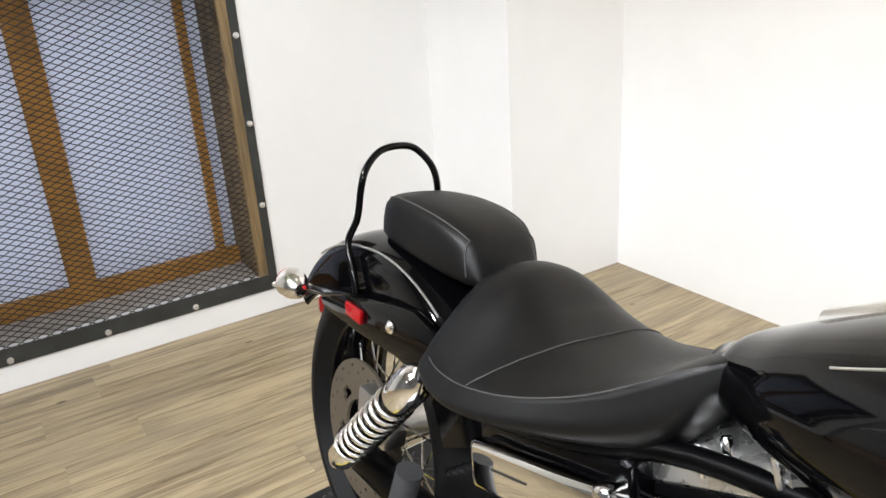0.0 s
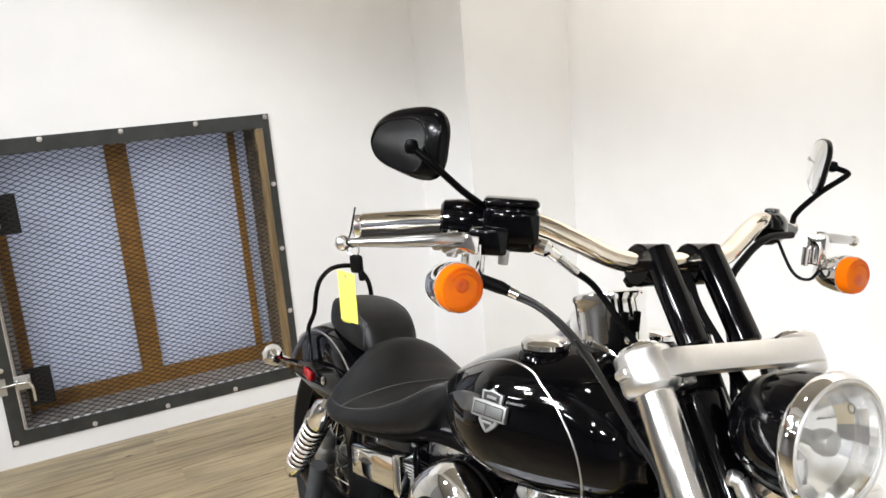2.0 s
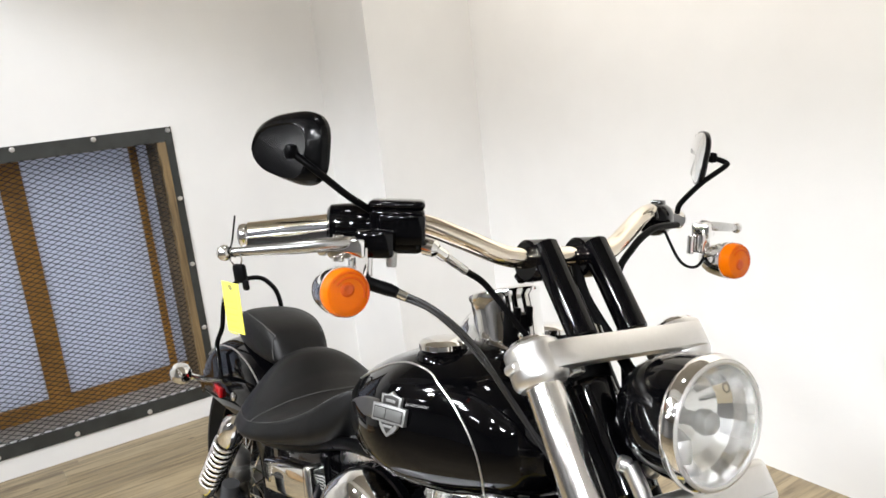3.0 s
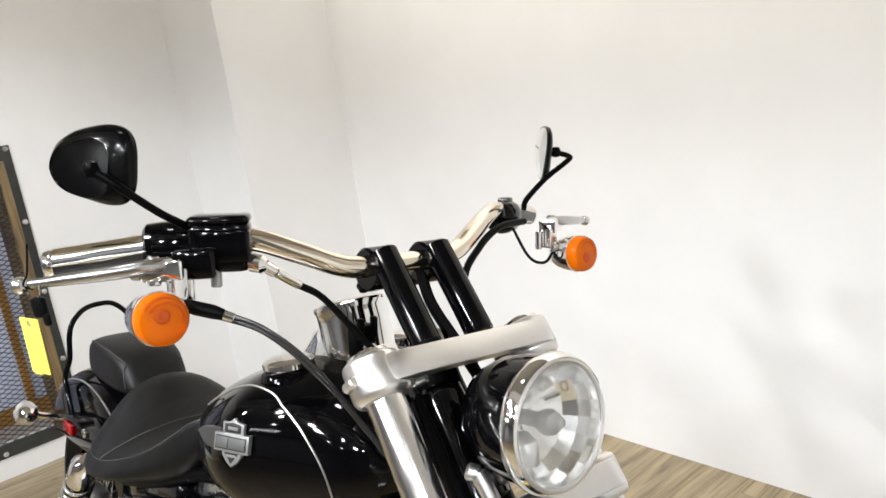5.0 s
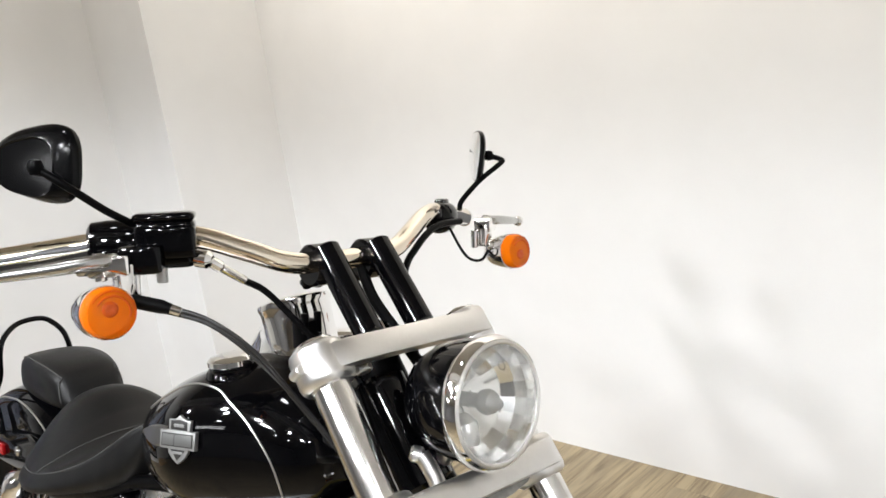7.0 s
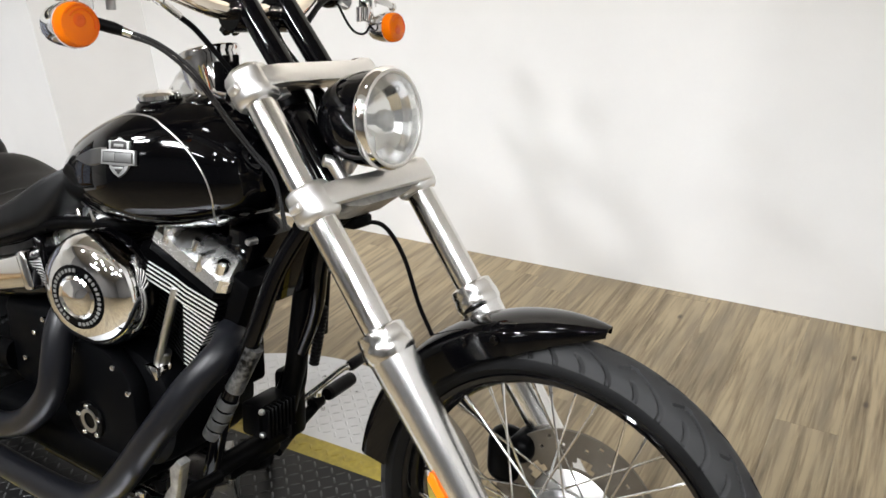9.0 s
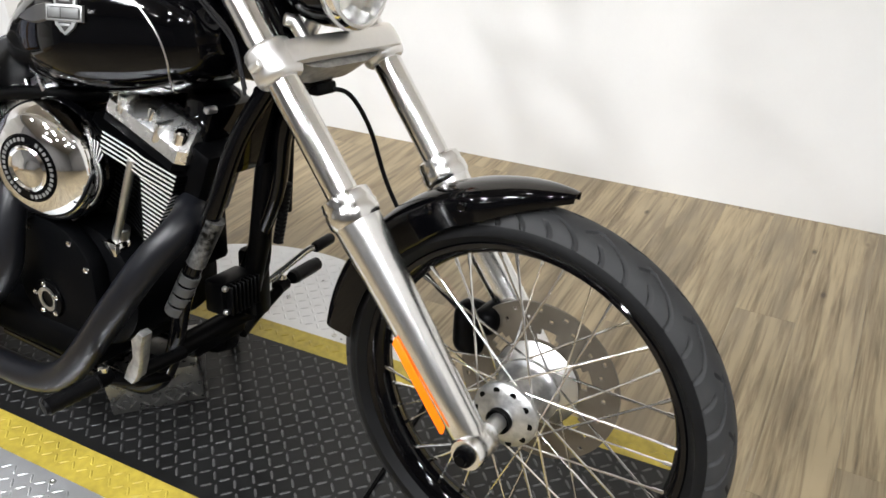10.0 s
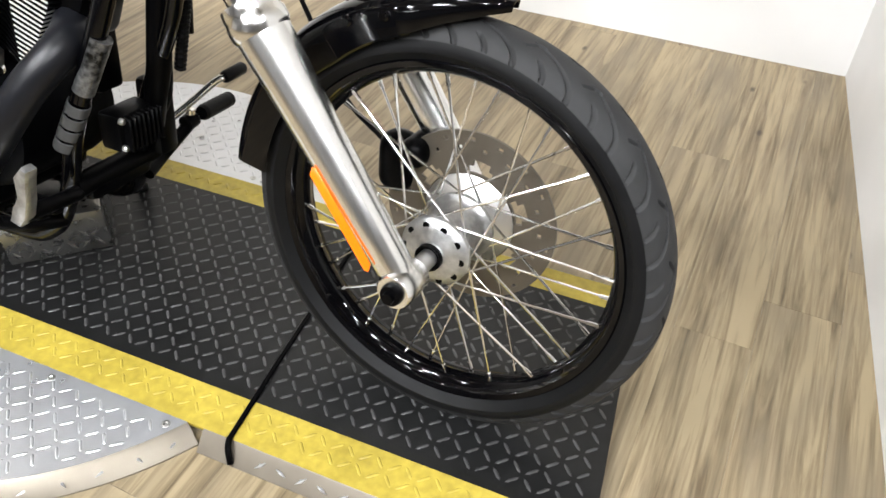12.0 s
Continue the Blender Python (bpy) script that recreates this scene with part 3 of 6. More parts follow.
def tread(inside, x0, x1, y0, y1, mat):
    """Raised lozenges in alternate directions."""
    pitch, verts, faces = 0.0262, [], []
    for i in range(int((x1 - x0) / pitch) + 1):
        for j in range(int((y1 - y0) / pitch) + 1):
            cx, cy = x0 + i * pitch + 0.006, y0 + j * pitch + 0.006
            if not inside(cx, cy):
                continue
            a = radians(42 if (i + j) % 2 else -48)
            ux, uy = math.cos(a), math.sin(a)
            n = len(verts)
            for l, w, h in ((-0.0130, 0, 0), (-0.0078, -0.0026, 0), (0.0078, -0.0026, 0), (0.0130, 0, 0), (0.0078, 0.0026, 0), (-0.0078, 0.0026, 0), (-0.0085, 0, 0.0022), (0.0085, 0, 0.0022)):
                verts.append((cx + l * ux - w * uy, cy + l * uy + w * ux, h))
            faces += [(n, n + 1, n + 6), (n + 1, n + 2, n + 7, n + 6), (n + 2, n + 3, n + 7), (n + 3, n + 4, n + 7), (n + 4, n + 5, n + 6, n + 7), (n + 5, n, n + 6)]
    me = bpy.data.meshes.new("tread_pattern")
    me.from_pydata(verts, [], faces)
    me.materials.append(mat)
    me.polygons.foreach_set("use_smooth", [True] * len(me.polygons))
    tagged(shared("tread_pattern", me, deck, Matrix.Identity(4)), kind="stuff")


def in_disc(x, y):
    return (x - TC.x) ** 2 + (y - TC.y) ** 2 < (TR - 0.016) ** 2


tread(lambda x, y: DX0 + 0.014 < x < end_x(y) - 0.016 and DY1 + 0.011 < y < DY2 - 0.011, DX0, 2.06, DY1, DY2, M_LUG)
for y0, y1 in ((DY0, DY1), (DY2, DY3)):
    tread(lambda x, y: -0.29 < x < end_x(y) - 0.016 and y0 + 0.010 < y < y1 - 0.010, DX0, 2.07, y0, y1, M_YELLOW)
tread(lambda x, y: in_disc(x, y) and y < DY0 - 0.012, 0.1, 1.5, -0.66, DY0, M_TREAD)
tread(lambda x, y: in_disc(x, y) and y > DY3 + 0.012, 0.1, 1.5, DY3 + 0.001, 0.68, M_TREAD)
rim_lugs = mesh_of("tread_bar", loft([[(-0.012, 0, 0), (0, 0.003, 0), (0.012, 0, 0), (0, -0.003, 0)], [(-0.008, 0, 0.0016), (0, 0.0005, 0.0016), (0.008, 0, 0.0016), (0, -0.0005, 0.0016)]]), M_TREAD)
for k in range(9):
    a = radians(-34 - 5.2 * k)
    shared("tread_bar", rim_lugs, deck, Matrix.Translation((TC.x + (TR + 0.018) * math.cos(a), TC.y + (TR + 0.018) * math.sin(a), -0.0145)) @ Matrix.Rotation(a + (0.5 if k % 2 else -1.0), 4, "Z"))
for k in range(13):
    shared("tread_bar", rim_lugs, deck, Matrix.Translation((1.52 + 0.038 * k, DY0 - 0.017, -0.0135)) @ Matrix.Rotation(radians(42), 4, "X") @ Matrix.Rotation(radians(-20 if k % 2 else 40), 4, "Z"))
screw = mesh_of("deck_screw", lathe([(0.0075, 0), (0.0075, 0.0012), (0.004, 0.002), (0.0025, 0.0005), (0, 0.0005)], 12), M_STEEL)
for k in range(5):
    for sy in (-0.328, 0.325):
        shared("deck_screw", screw, deck, Matrix.Translation((0.335 + 0.25 * k, sy, 0)))
part("seam_bar", tube([(1.452, -0.312, 0.003), (1.440, -0.15, 0.004), (1.431, 0.0, 0.004), (1.42, 0.16, 0.004), (1.412, 0.305, 0.003)], 0.0052, 8, flat=0.6), M_SATIN, deck, "black steel bar across the strip")
part("seam_hook", tube(smooth([(1.452, -0.311, 0.004), (1.458, -0.326, 0.0), (1.468, -0.340, -0.022)], 4), 0.0055, 8), M_SATIN, deck, "bent end of the steel bar")

# ---- the block under the motorcycle ----
ba, bb = Vector((0.807, -0.136, 0)), Vector((0.95, 0.005, 0))
bd = (bb - ba).normalized()
block_m = Matrix.Translation((ba + bb) / 2) @ Matrix.Rotation(math.atan2(bd.y, bd.x), 4, "Z")
block = thing("support_block", box(0.20, 0.16, 0.10, (0, 0.08, 0.052), 0.003), M_BLOCKSTEEL, "small box of dull tread plate on the deck", "support block", m=block_m)
lug = mesh_of("tread_bar", loft([[(-0.014, 0, 0), (0, 0.004, 0), (0.014, 0, 0), (0, -0.004, 0)], [(-0.009, 0, 0.002), (0, 0.0006, 0.002), (0.009, 0, 0.002), (0, -0.0006, 0.002)]]), M_BLOCKSTEEL)
for i in range(7):
    for j in range(3):
        shared("tread_bar", lug, block, Matrix.Translation((-0.08 + 0.0265 * i, 0, 0.022 + 0.0285 * j)) @ Matrix.Rotation(radians(90), 4, "X") @ Matrix.Rotation(radians(42 if (i + j) % 2 else -48), 4, "Z"))

# ---- the motorcycle, leaning on its side stand ----
bike = tagged(new("motorcycle"), "black and chrome cruiser motorcycle leaning on its side stand", "motorcycle")
bike.matrix_basis = pose(0, -0.0542, 0.0044, -9.235, 0, 0)
AX = Vector((1.735, 0, 0.338))            # front axle
RA = Vector((-0.088, 0, 0.330))           # rear axle
FA = Vector((-0.055, 0, 0.322))           # middle of the rear fender's arc
FM = Matrix.Translation(AX) @ Matrix.Rotation(radians(-1.80), 4, "Z") @ Matrix.Translation(-AX)   # the bars turned a little
U, N = Vector((-0.595, 0, 0.804)), Vector((0.804, 0, 0.595))
HY, YO = 0.128, -0.013


def fk(s, y=0.0, n=0.0):
    """A point in the fork: s along the legs from the axle, y across, n forwards."""
    return AX + s * U + n * N + Vector((0, y + YO, 0))


FK = Matrix(((N.x, 0, U.x, AX.x), (0, 1, 0, 0), (N.z, 0, U.z, AX.z), (0, 0, 0, 1)))   # x forwards, y across, z up the legs


def fork(name, bm, mat, parent=None, label="", sharp=38):
    return part(name, apply(bm, FM), mat, parent or bike, label, sharp=sharp)


def turned(profile, s0, y, n=28, dn=0.0):
    """A turned piece round a fork leg."""
    return lathe(profile, n, Matrix.Translation(fk(s0, y, dn)) @ U.to_track_quat("Z", "X").to_matrix().to_4x4())


# -- wheels --
def tyre(R, half, rim, groove, n=1440):
    """A tyre turned about y, with its tread cut in."""
    bm = bmesh.new()
    H = R - rim
    across = [-1 + 0.38 * j / 8 for j in range(8)] + [-0.62 + 1.24 * j / 72 for j in range(73)] + [0.62 + 0.38 * (j + 1) / 8 for j in range(8)]
    rings = []
    for k in range(n):
        ring = []
        th = 2 * math.pi * k / n
        for a in across:
            y = half * math.sin(a * 1.95) if abs(a) < 0.8 else half * (math.sin(0.8 * 1.95) - (abs(a) - 0.8) / 0.2 * 0.35) * (1 if a > 0 else -1)
            t = abs(a)
            r = R - H * (0.42 * (t / 0.55) ** 2.2 if t < 0.55 else 0.42 + 0.58 * (t - 0.55) / 0.45)
            d = groove(th, a)
            ring.append(bm.verts.new(((r - d) * math.cos(th), y, (r - d) * math.sin(th))))
        rings.append(ring)
    for k in range(n):
        a, b = rings[k], rings[(k + 1) % n]
        for j in range(len(across) - 1):
            bm.faces.new((a[j], a[j + 1], b[j + 1], b[j]))
    bmesh.ops.recalc_face_normals(bm, faces=bm.faces)
    return bm


def groove_front(th, a):
    """Long sickle grooves with a short one between them and a hook near the middle."""
    t = abs(a)
    if not 0.06 < t < 0.60:
        return 0.0
    turn = th / (2 * math.pi) * 24 + (0.0 if a > 0 else 0.5)
    sweep = 0.95 * (1 - ((0.60 - t) / 0.54) ** 2)
    def cut(u, lo, hi, half):
        if not lo < t < hi:
            return 0.0
        ends = min(1.0, (t - lo) / 0.03, (hi - t) / 0.03)
        return ends * max(0.0, min(1.0, (half - abs(u % 1.0 - 0.5)) / 0.014))
    deep = max(cut(turn + sweep, 0.08, 0.60, 0.052), cut(turn + sweep + 0.52, 0.34, 0.58, 0.048), cut(turn + 0.18 - 1.5 * (t - 0.10), 0.07, 0.25, 0.042))
    return 0.0080 * deep


def groove_rear(th, a):
    if abs(a) > 0.6:
        return 0.0
    u = (th / (2 * math.pi) * 26 + 0.9 * abs(a)) % 1.0
    return 0.006 if abs(u - 0.5) < 0.07 and abs(a) > 0.1 else 0.0


def rim_profile(r_edge, r_well, half):
    return [(r_well - 0.004, 0), (r_well, half * 0.35), (r_well + 0.006, half * 0.62), (r_edge - 0.010, half * 0.78), (r_edge - 0.002, half * 0.9), (r_edge, half), (r_edge - 0.004, half + 0.003), (r_edge - 0.012, half)]


def rim_mesh(r_edge, r_well, half):
    p = rim_profile(r_edge, r_well, half)
    full = [(r, -h) for r, h in reversed(p)] + p[1:]
    outer = [(r_edge - 0.014, half * 0.8), (r_well + 0.008, half * 0.4), (r_well + 0.008, -half * 0.4), (r_edge - 0.014, -half * 0.8)]
    loop = full + outer + [full[0]]
    return lathe(loop, 96, Matrix.Rotation(radians(-90), 4, "X"))


Y90 = Matrix.Rotation(radians(-90), 4, "X")    # z to y
front_wheel = part("front_wheel", rim_mesh(0.282, 0.258, 0.031), M_GLOSS, bike, "gloss black laced rim", FM @ Matrix.Translation(AX))
front_tyre = part("tyre", tyre(0.338, 0.046, 0.2785, groove_front), M_TYRE, front_wheel, "black road tyre with sickle grooves and a greyed tread", sharp=32)
# tread band is greyer than the sidewalls
front_tyre.data.materials.append(M_TREADGREY)
for f in front_tyre.data.polygons:
    f.material_index = 1 if math.hypot(f.center.x, f.center.z) > 0.3085 else 0
hub = part("hub", joined(
    lathe([(0, -0.066), (0.018, -0.066), (0.022, -0.060), (0.040, -0.056), (0.052, -0.052), (0.056, -0.047), (0.056, -0.040), (0.050, -0.036), (0.046, -0.032), (0.044, -0.012), (0.044, 0.012), (0.046, 0.024), (0.050, 0.030), (0.056, 0.034), (0.056, 0.042), (0.050, 0.046), (0.0, 0.046)], 40, Y90)), M_CAST, front_wheel, "polished alloy hub drilled round the flange")
# black discs on the flange paint the shade inside drilled holes
hole = mesh_of("flange_hole_disc", lathe([(0, 0), (0.0055, 0), (0.0055, 0.0012), (0, 0.0012)], 10, Matrix.Rotation(radians(90), 4, "X")), M_SATIN)
for k in range(10):
    a = 2 * math.pi * k / 10
    shared("flange_hole_disc", hole, hub, Matrix.Translation((0.046 * math.cos(a), -0.0535, 0.046 * math.sin(a))) @ Matrix.Rotation(0, 4, "Y"))
part("hub_bearing", lathe([(0, -0.067), (0.016, -0.067), (0.021, -0.071), (0.021, -0.062), (0.012, -0.060)], 24, Y90), M_SATIN, hub, "black bearing seal")
part("axle_spacer", lathe([(0, -0.108), (0.014, -0.108), (0.014, -0.062), (0, -0.062)], 20, Y90), M_STEEL, front_wheel, "steel axle spacer")


def spoke_mesh(side, lean):
    """One spoke from a hub flange to the rim, with its nipple; lean in radians round the axle."""
    yh = side * 0.040
    p = Vector((0.050 * math.sin(lean), yh, 0.050 * math.cos(lean)))
    q = Vector((0, side * 0.008, 0.262))
    d = (q - p).normalized()
    return joined(rod(p, q, 0.0020, 8), rod(q - d * 0.022, q + d * 0.001, 0.0033, 8), rod(p - Vector((0, side * 0.004, 0)), p + Vector((0, side * 0.004, 0)), 0.0034, 6))


SPOKES = {(s, l): mesh_of("spoke", spoke_mesh(s, l), M_CHROME_WORN) for s in (-1, 1) for l in (-1.15, 1.15)}
for k in range(40):
    s, l = (-1 if k % 2 else 1), (1.15 if (k // 2) % 2 else -1.15)
    shared("spoke", SPOKES[(s, l)], front_wheel, Matrix.Rotation(2 * math.pi * k / 40 + 0.06, 4, "Y"))


def disc_bm(r0, r1, t):
    """A drilled brake disc about y: small holes in the swept band, crescent openings nearer its middle."""
    bm = bmesh.new()
    n = 216
    radii = [r0] + [r0 + (r1 - r0) * q for q in (0.16, 0.31, 0.44, 0.62, 0.70, 0.81, 0.89)] + [r1]
    V = [[[bm.verts.new((r * math.cos(2 * math.pi * k / n), y, r * math.sin(2 * math.pi * k / n))) for k in range(n)] for r in radii] for y in (-t / 2, t / 2)]
    def open_cell(i, k):
        q = k % 36
        if (i == 1 and 6 <= q <= 21) or (i == 2 and 9 <= q <= 18):
            return True
        return (i == 4 and k % 12 in (1, 2)) or (i == 6 and k % 12 in (7, 8))
    for i in range(len(radii) - 1):
        for k in range(n):
            j = (k + 1) % n
            if open_cell(i, k):
                continue
            bm.faces.new((V[0][i][k], V[0][i][j], V[0][i + 1][j], V[0][i + 1][k]))
            bm.faces.new((V[1][i][k], V[1][i + 1][k], V[1][i + 1][j], V[1][i][j]))
            for (i2, k2, e) in ((i - 1, k, (i, k, i, j)), (i + 1, k, (i + 1, k, i + 1, j)), (i, (k - 1) % n, (i, k, i + 1, k)), (i, j, (i, j, i + 1, j))):
                if i2 < 0 or i2 >= len(radii) - 1 or open_cell(i2, k2):
                    a, b, c, d = e
                    bm.faces.new((V[0][a][b], V[0][c][d], V[1][c][d], V[1][a][b]))
    bmesh.ops.recalc_face_normals(bm, faces=bm.faces)
    return bm


part("brake_disc", disc_bm(0.066, 0.146, 0.005), M_DISC, front_wheel, "drilled steel brake disc", Matrix.Translation((0, 0.072, 0)))
part("disc_carrier", lathe([(0.030, 0.046), (0.074, 0.064), (0.077, 0.067), (0.060, 0.072), (0.030, 0.070)], 40, Y90), M_ALLOY, front_wheel, "alloy disc carrier")

rear_wheel = part("rear_wheel", rim_mesh(0.232, 0.214, 0.062), M_GLOSS, bike, "gloss black laced rear rim", Matrix.Translation(RA))
part("tyre", tyre(0.332, 0.093, 0.222, groove_rear, 416), M_TYRE, rear_wheel, "wide black rear tyre", sharp=32)
part("hub", lathe([(0, -0.085), (0.03, -0.085), (0.05, -0.07), (0.05, -0.06), (0.032, -0.05), (0.032, 0.05), (0.05, 0.06), (0.05, 0.075), (0, 0.085)], 32, Y90), M_ALLOY, rear_wheel)
part("brake_disc", disc_bm(0.066, 0.146, 0.006), M_DISC, rear_wheel, "drilled steel rear brake disc", Matrix.Translation((0, -0.098, 0)))
RS = {(s, l): mesh_of("spoke", joined(rod((0.044 * math.sin(l), s * 0.062, 0.044 * math.cos(l)), (0, s * 0.014, 0.214), 0.0021, 6)), M_CHROME) for s in (-1, 1) for l in (-1.1, 1.1)}
for k in range(40):
    shared("spoke", RS[(-1 if k % 2 else 1, 1.1 if (k // 2) % 2 else -1.1)], rear_wheel, Matrix.Rotation(2 * math.pi * k / 40, 4, "Y"))

# -- fork --
for side in (-1, 1):
    y = side * HY
    slider = fork("fork_slider", joined(
        turned([(0, 0.010), (0.022, 0.012), (0.027, 0.03), (0.0285, 0.10), (0.031, 0.22), (0.0335, 0.30), (0.036, 0.345), (0.037, 0.380), (0.030, 0.382), (0, 0.382)], 0, y),
        lathe([(0, -0.030), (0.024, -0.030), (0.027, -0.026), (0.027, 0.026), (0.024, 0.030), (0, 0.030)], 28, Matrix.Translation(fk(0, y)) @ Y90)), M_SLIDER, label="polished aluminium fork slider")
    fork("slider_collar", turned([(0, 0.372), (0.038, 0.372), (0.0405, 0.378), (0.0405, 0.392), (0.038, 0.398), (0.039, 0.402), (0.037, 0.414), (0.0265, 0.418), (0, 0.418)], 0, y), M_CHROME_WORN, slider, "chrome seal collar")
    fork("fork_tube", turned([(0, 0.40), (0.0245, 0.40), (0.0245, 0.858), (0, 0.858)], 0, y, 36), M_CHROME_WORN, label="bright chrome fork tube")
    fork("axle_nut", lathe([(0, -0.024), (0.0085, -0.024), (0.009, -0.018), (0.015, -0.017), (0.0165, -0.012), (0.0165, 0.012), (0, 0.012)], 20, Matrix.Translation(fk(0, y + side * 0.022)) @ (Y90 if side < 0 else Matrix.Rotation(radians(90), 4, "X"))), M_SATIN, slider, "black axle end")
    refl = prism([(-0.006, 0.0), (-0.002, -0.004), (0.006, 0.004), (0.006, 0.150), (0.002, 0.154), (-0.006, 0.146)], 0.005, 0.0015)
    apply(refl, Matrix.Translation(fk(0.045, y + side * 0.030, -0.015)) @ FK.to_3x3().to_4x4() @ Matrix.Rotation(radians(-30 * side), 4, "Z") @ Matrix.Rotation(radians(90), 4, "X"))
    fork("side_reflector", refl, M_REFLECT, slider, "long orange side reflector")


def yoke(name, s, h, label):
    """A fork yoke: two clamp rings, a web between them and a plate along the front that runs past the far leg."""
    ring = [(0, -h / 2 - 0.010), (0.030, -h / 2 - 0.010), (0.0345, -h / 2 - 0.006), (0.0365, -h / 2), (0.0365, h / 2 + 0.002), (0.0345, h / 2 + 0.007), (0.030, h / 2 + 0.010), (0, h / 2 + 0.010)]
    front, back = 0.043, 0.024
    plate_line = [(back, -HY + 0.004), (0.030, -HY - 0.014), (front - 0.004, -HY + 0.004), (front, -HY + 0.030), (front, HY - 0.010), (front - 0.003, HY + 0.004), (front - 0.008, HY + 0.015), (0.030, HY + 0.018), (back, HY + 0.008)]
    bm = joined(prism(plate_line, h, 0.004, Matrix.Translation((0, 0, -h / 2))), box(0.046, 2 * HY - 0.05, h * 0.5, (0.004, 0, h * 0.22), 0.005, 2),
                lathe(ring, 32, Matrix.Translation((0, HY, 0))), lathe(ring, 32, Matrix.Translation((0, -HY, 0))),
                rod((-0.010, -HY - 0.037, 0), (0.012, -HY - 0.037, 0), 0.007, 12, 0.2))
    return fork(name, apply(bm, Matrix.Translation(fk(s)) @ FK.to_3x3().to_4x4()), M_ALLOY, label=label)


upper = yoke("upper_yoke", 0.832, 0.035, "satin aluminium upper fork yoke")
for side in (-1, 1):
    fork("fork_cap", turned([(0.029, 0.857), (0.029, 0.860), (0.026, 0.864), (0.014, 0.866), (0.012, 0.869), (0, 0.869)], 0, side * HY), M_CHROME, upper, "chrome fork cap")
lower = yoke("lower_yoke", 0.628, 0.036, "satin aluminium lower fork yoke")
fork("yoke_casting", loft([[fk(0.628 + dz, y, n) for y, n in ((-w, 0.020), (w, 0.020), (w * 0.9, -0.030), (-w * 0.9, -0.030))] for dz, w in ((-0.014, 0.096), (-0.022, 0.080), (-0.028, 0.046))]), M_CAST, lower, "rough cast underside of the yoke")
for y in (-0.072, 0.072):
    fork("yoke_bolt", rod(fk(0.812, y, 0.0), fk(0.826, y, 0.0), 0.012, 6), M_STEEL, upper)
fork("steering_stem", rod(fk(0.60, 0, -0.055), fk(0.87, 0, -0.055), 0.030, 24), M_SATIN, upper)
fork("stem_nut", turned([(0, 0.865), (0.020, 0.865), (0.020, 0.880), (0.014, 0.886), (0, 0.886)], 0, 0, 6, -0.03), M_CHROME, upper)

# -- headlamp --
HL = Vector((1.335, -0.011, 0.958))
HD = Vector((0.985, 0.010, 0.09)).normalized()
HM = Matrix.Translation(HL + HD * 0.022) @ HD.to_track_quat("Z", "X").to_matrix().to_4x4() @ Matrix.Scale(0.91, 4)
lamp_shell = fork("headlamp", lathe([(0, -0.085), (0.020, -0.084), (0.045, -0.074), (0.066, -0.052), (0.079, -0.022), (0.084, 0.010), (0.0855, 0.044), (0.0838, 0.045), (0.0815, 0.010), (0.076, -0.022)], 48, HM), M_GLOSS, label="gloss black headlamp shell")
fork("bezel", lathe([(0.084, 0.040), (0.0885, 0.042), (0.0905, 0.047), (0.0900, 0.054), (0.0875, 0.060), (0.0850, 0.0635), (0.0830, 0.062), (0.0825, 0.056), (0.0825, 0.048), (0.0825, 0.043)], 64, HM), M_CHROME, lamp_shell, "chrome headlamp bezel")
bowl = lathe([(0.0815, 0.056), (0.079, 0.044), (0.072, 0.028), (0.058, 0.013), (0.040, 0.001), (0.022, -0.008), (0.0, -0.012)], 40, HM)
rb = random.Random(8)
for v in bowl.verts:
    v.co += HD * rb.uniform(-0.0008, 0.0008)
fork("reflector_bowl", bowl, M_BOWL, lamp_shell, "faceted bright reflector", 8)
fork("gasket", lathe([(0.0835, 0.0615), (0.0830, 0.0645), (0.0805, 0.0655), (0.0780, 0.0640), (0.0775, 0.0590)], 64, HM), M_ALLOY, lamp_shell, "pale ring inside the bezel")
fork("bulb_shield", lathe([(0.0, 0.056), (0.008, 0.0547), (0.0145, 0.051), (0.0175, 0.042), (0.016, 0.033), (0.010, 0.024), (0.010, -0.012)], 24, HM), M_STEEL, lamp_shell, "grey bulb shield")
for a in (160, -20):
    fork("pilot_bulb", lathe([(0, 0.018), (0.006, 0.017), (0.009, 0.013), (0.010, 0.008), (0.010, -0.006)], 16, HM @ Matrix.Translation((0.050 * math.cos(radians(a + 90)), 0.050 * math.sin(radians(a + 90)), 0.004))), M_STEEL, lamp_shell)
lens_ob = fork("lens", lathe([(0.0, 0.080), (0.030, 0.0785), (0.057, 0.073), (0.075, 0.065), (0.0822, 0.057), (0.0812, 0.055), (0.074, 0.062), (0.056, 0.070), (0.030, 0.0755), (0.0, 0.077)], 48, HM), M_GLASS, lamp_shell, "clear domed lens")
lens_ob.visible_shadow = False
fork("lens_mark", lathe([(0.0050, 0.0), (0.0062, 0.0), (0.0062, 0.0006), (0.0050, 0.0006)], 24, HM @ Matrix.Translation((0.052, 0.004, 0.0755)) @ Matrix.Rotation(radians(20), 4, "Y")), M_CONDUIT, lens_ob, "small dark moulded ring")
fork("headlamp_bracket", joined(tube(smooth([fk(0.66, 0.0, 0.03), fk(0.70, 0, 0.05), HL + Vector((-0.02, 0, -0.085))], 5), 0.013, 12), rod(fk(0.70, -0.05, 0.035), fk(0.70, 0.05, 0.035), 0.009, 10)), M_ALLOY, lower, "alloy headlamp bracket")
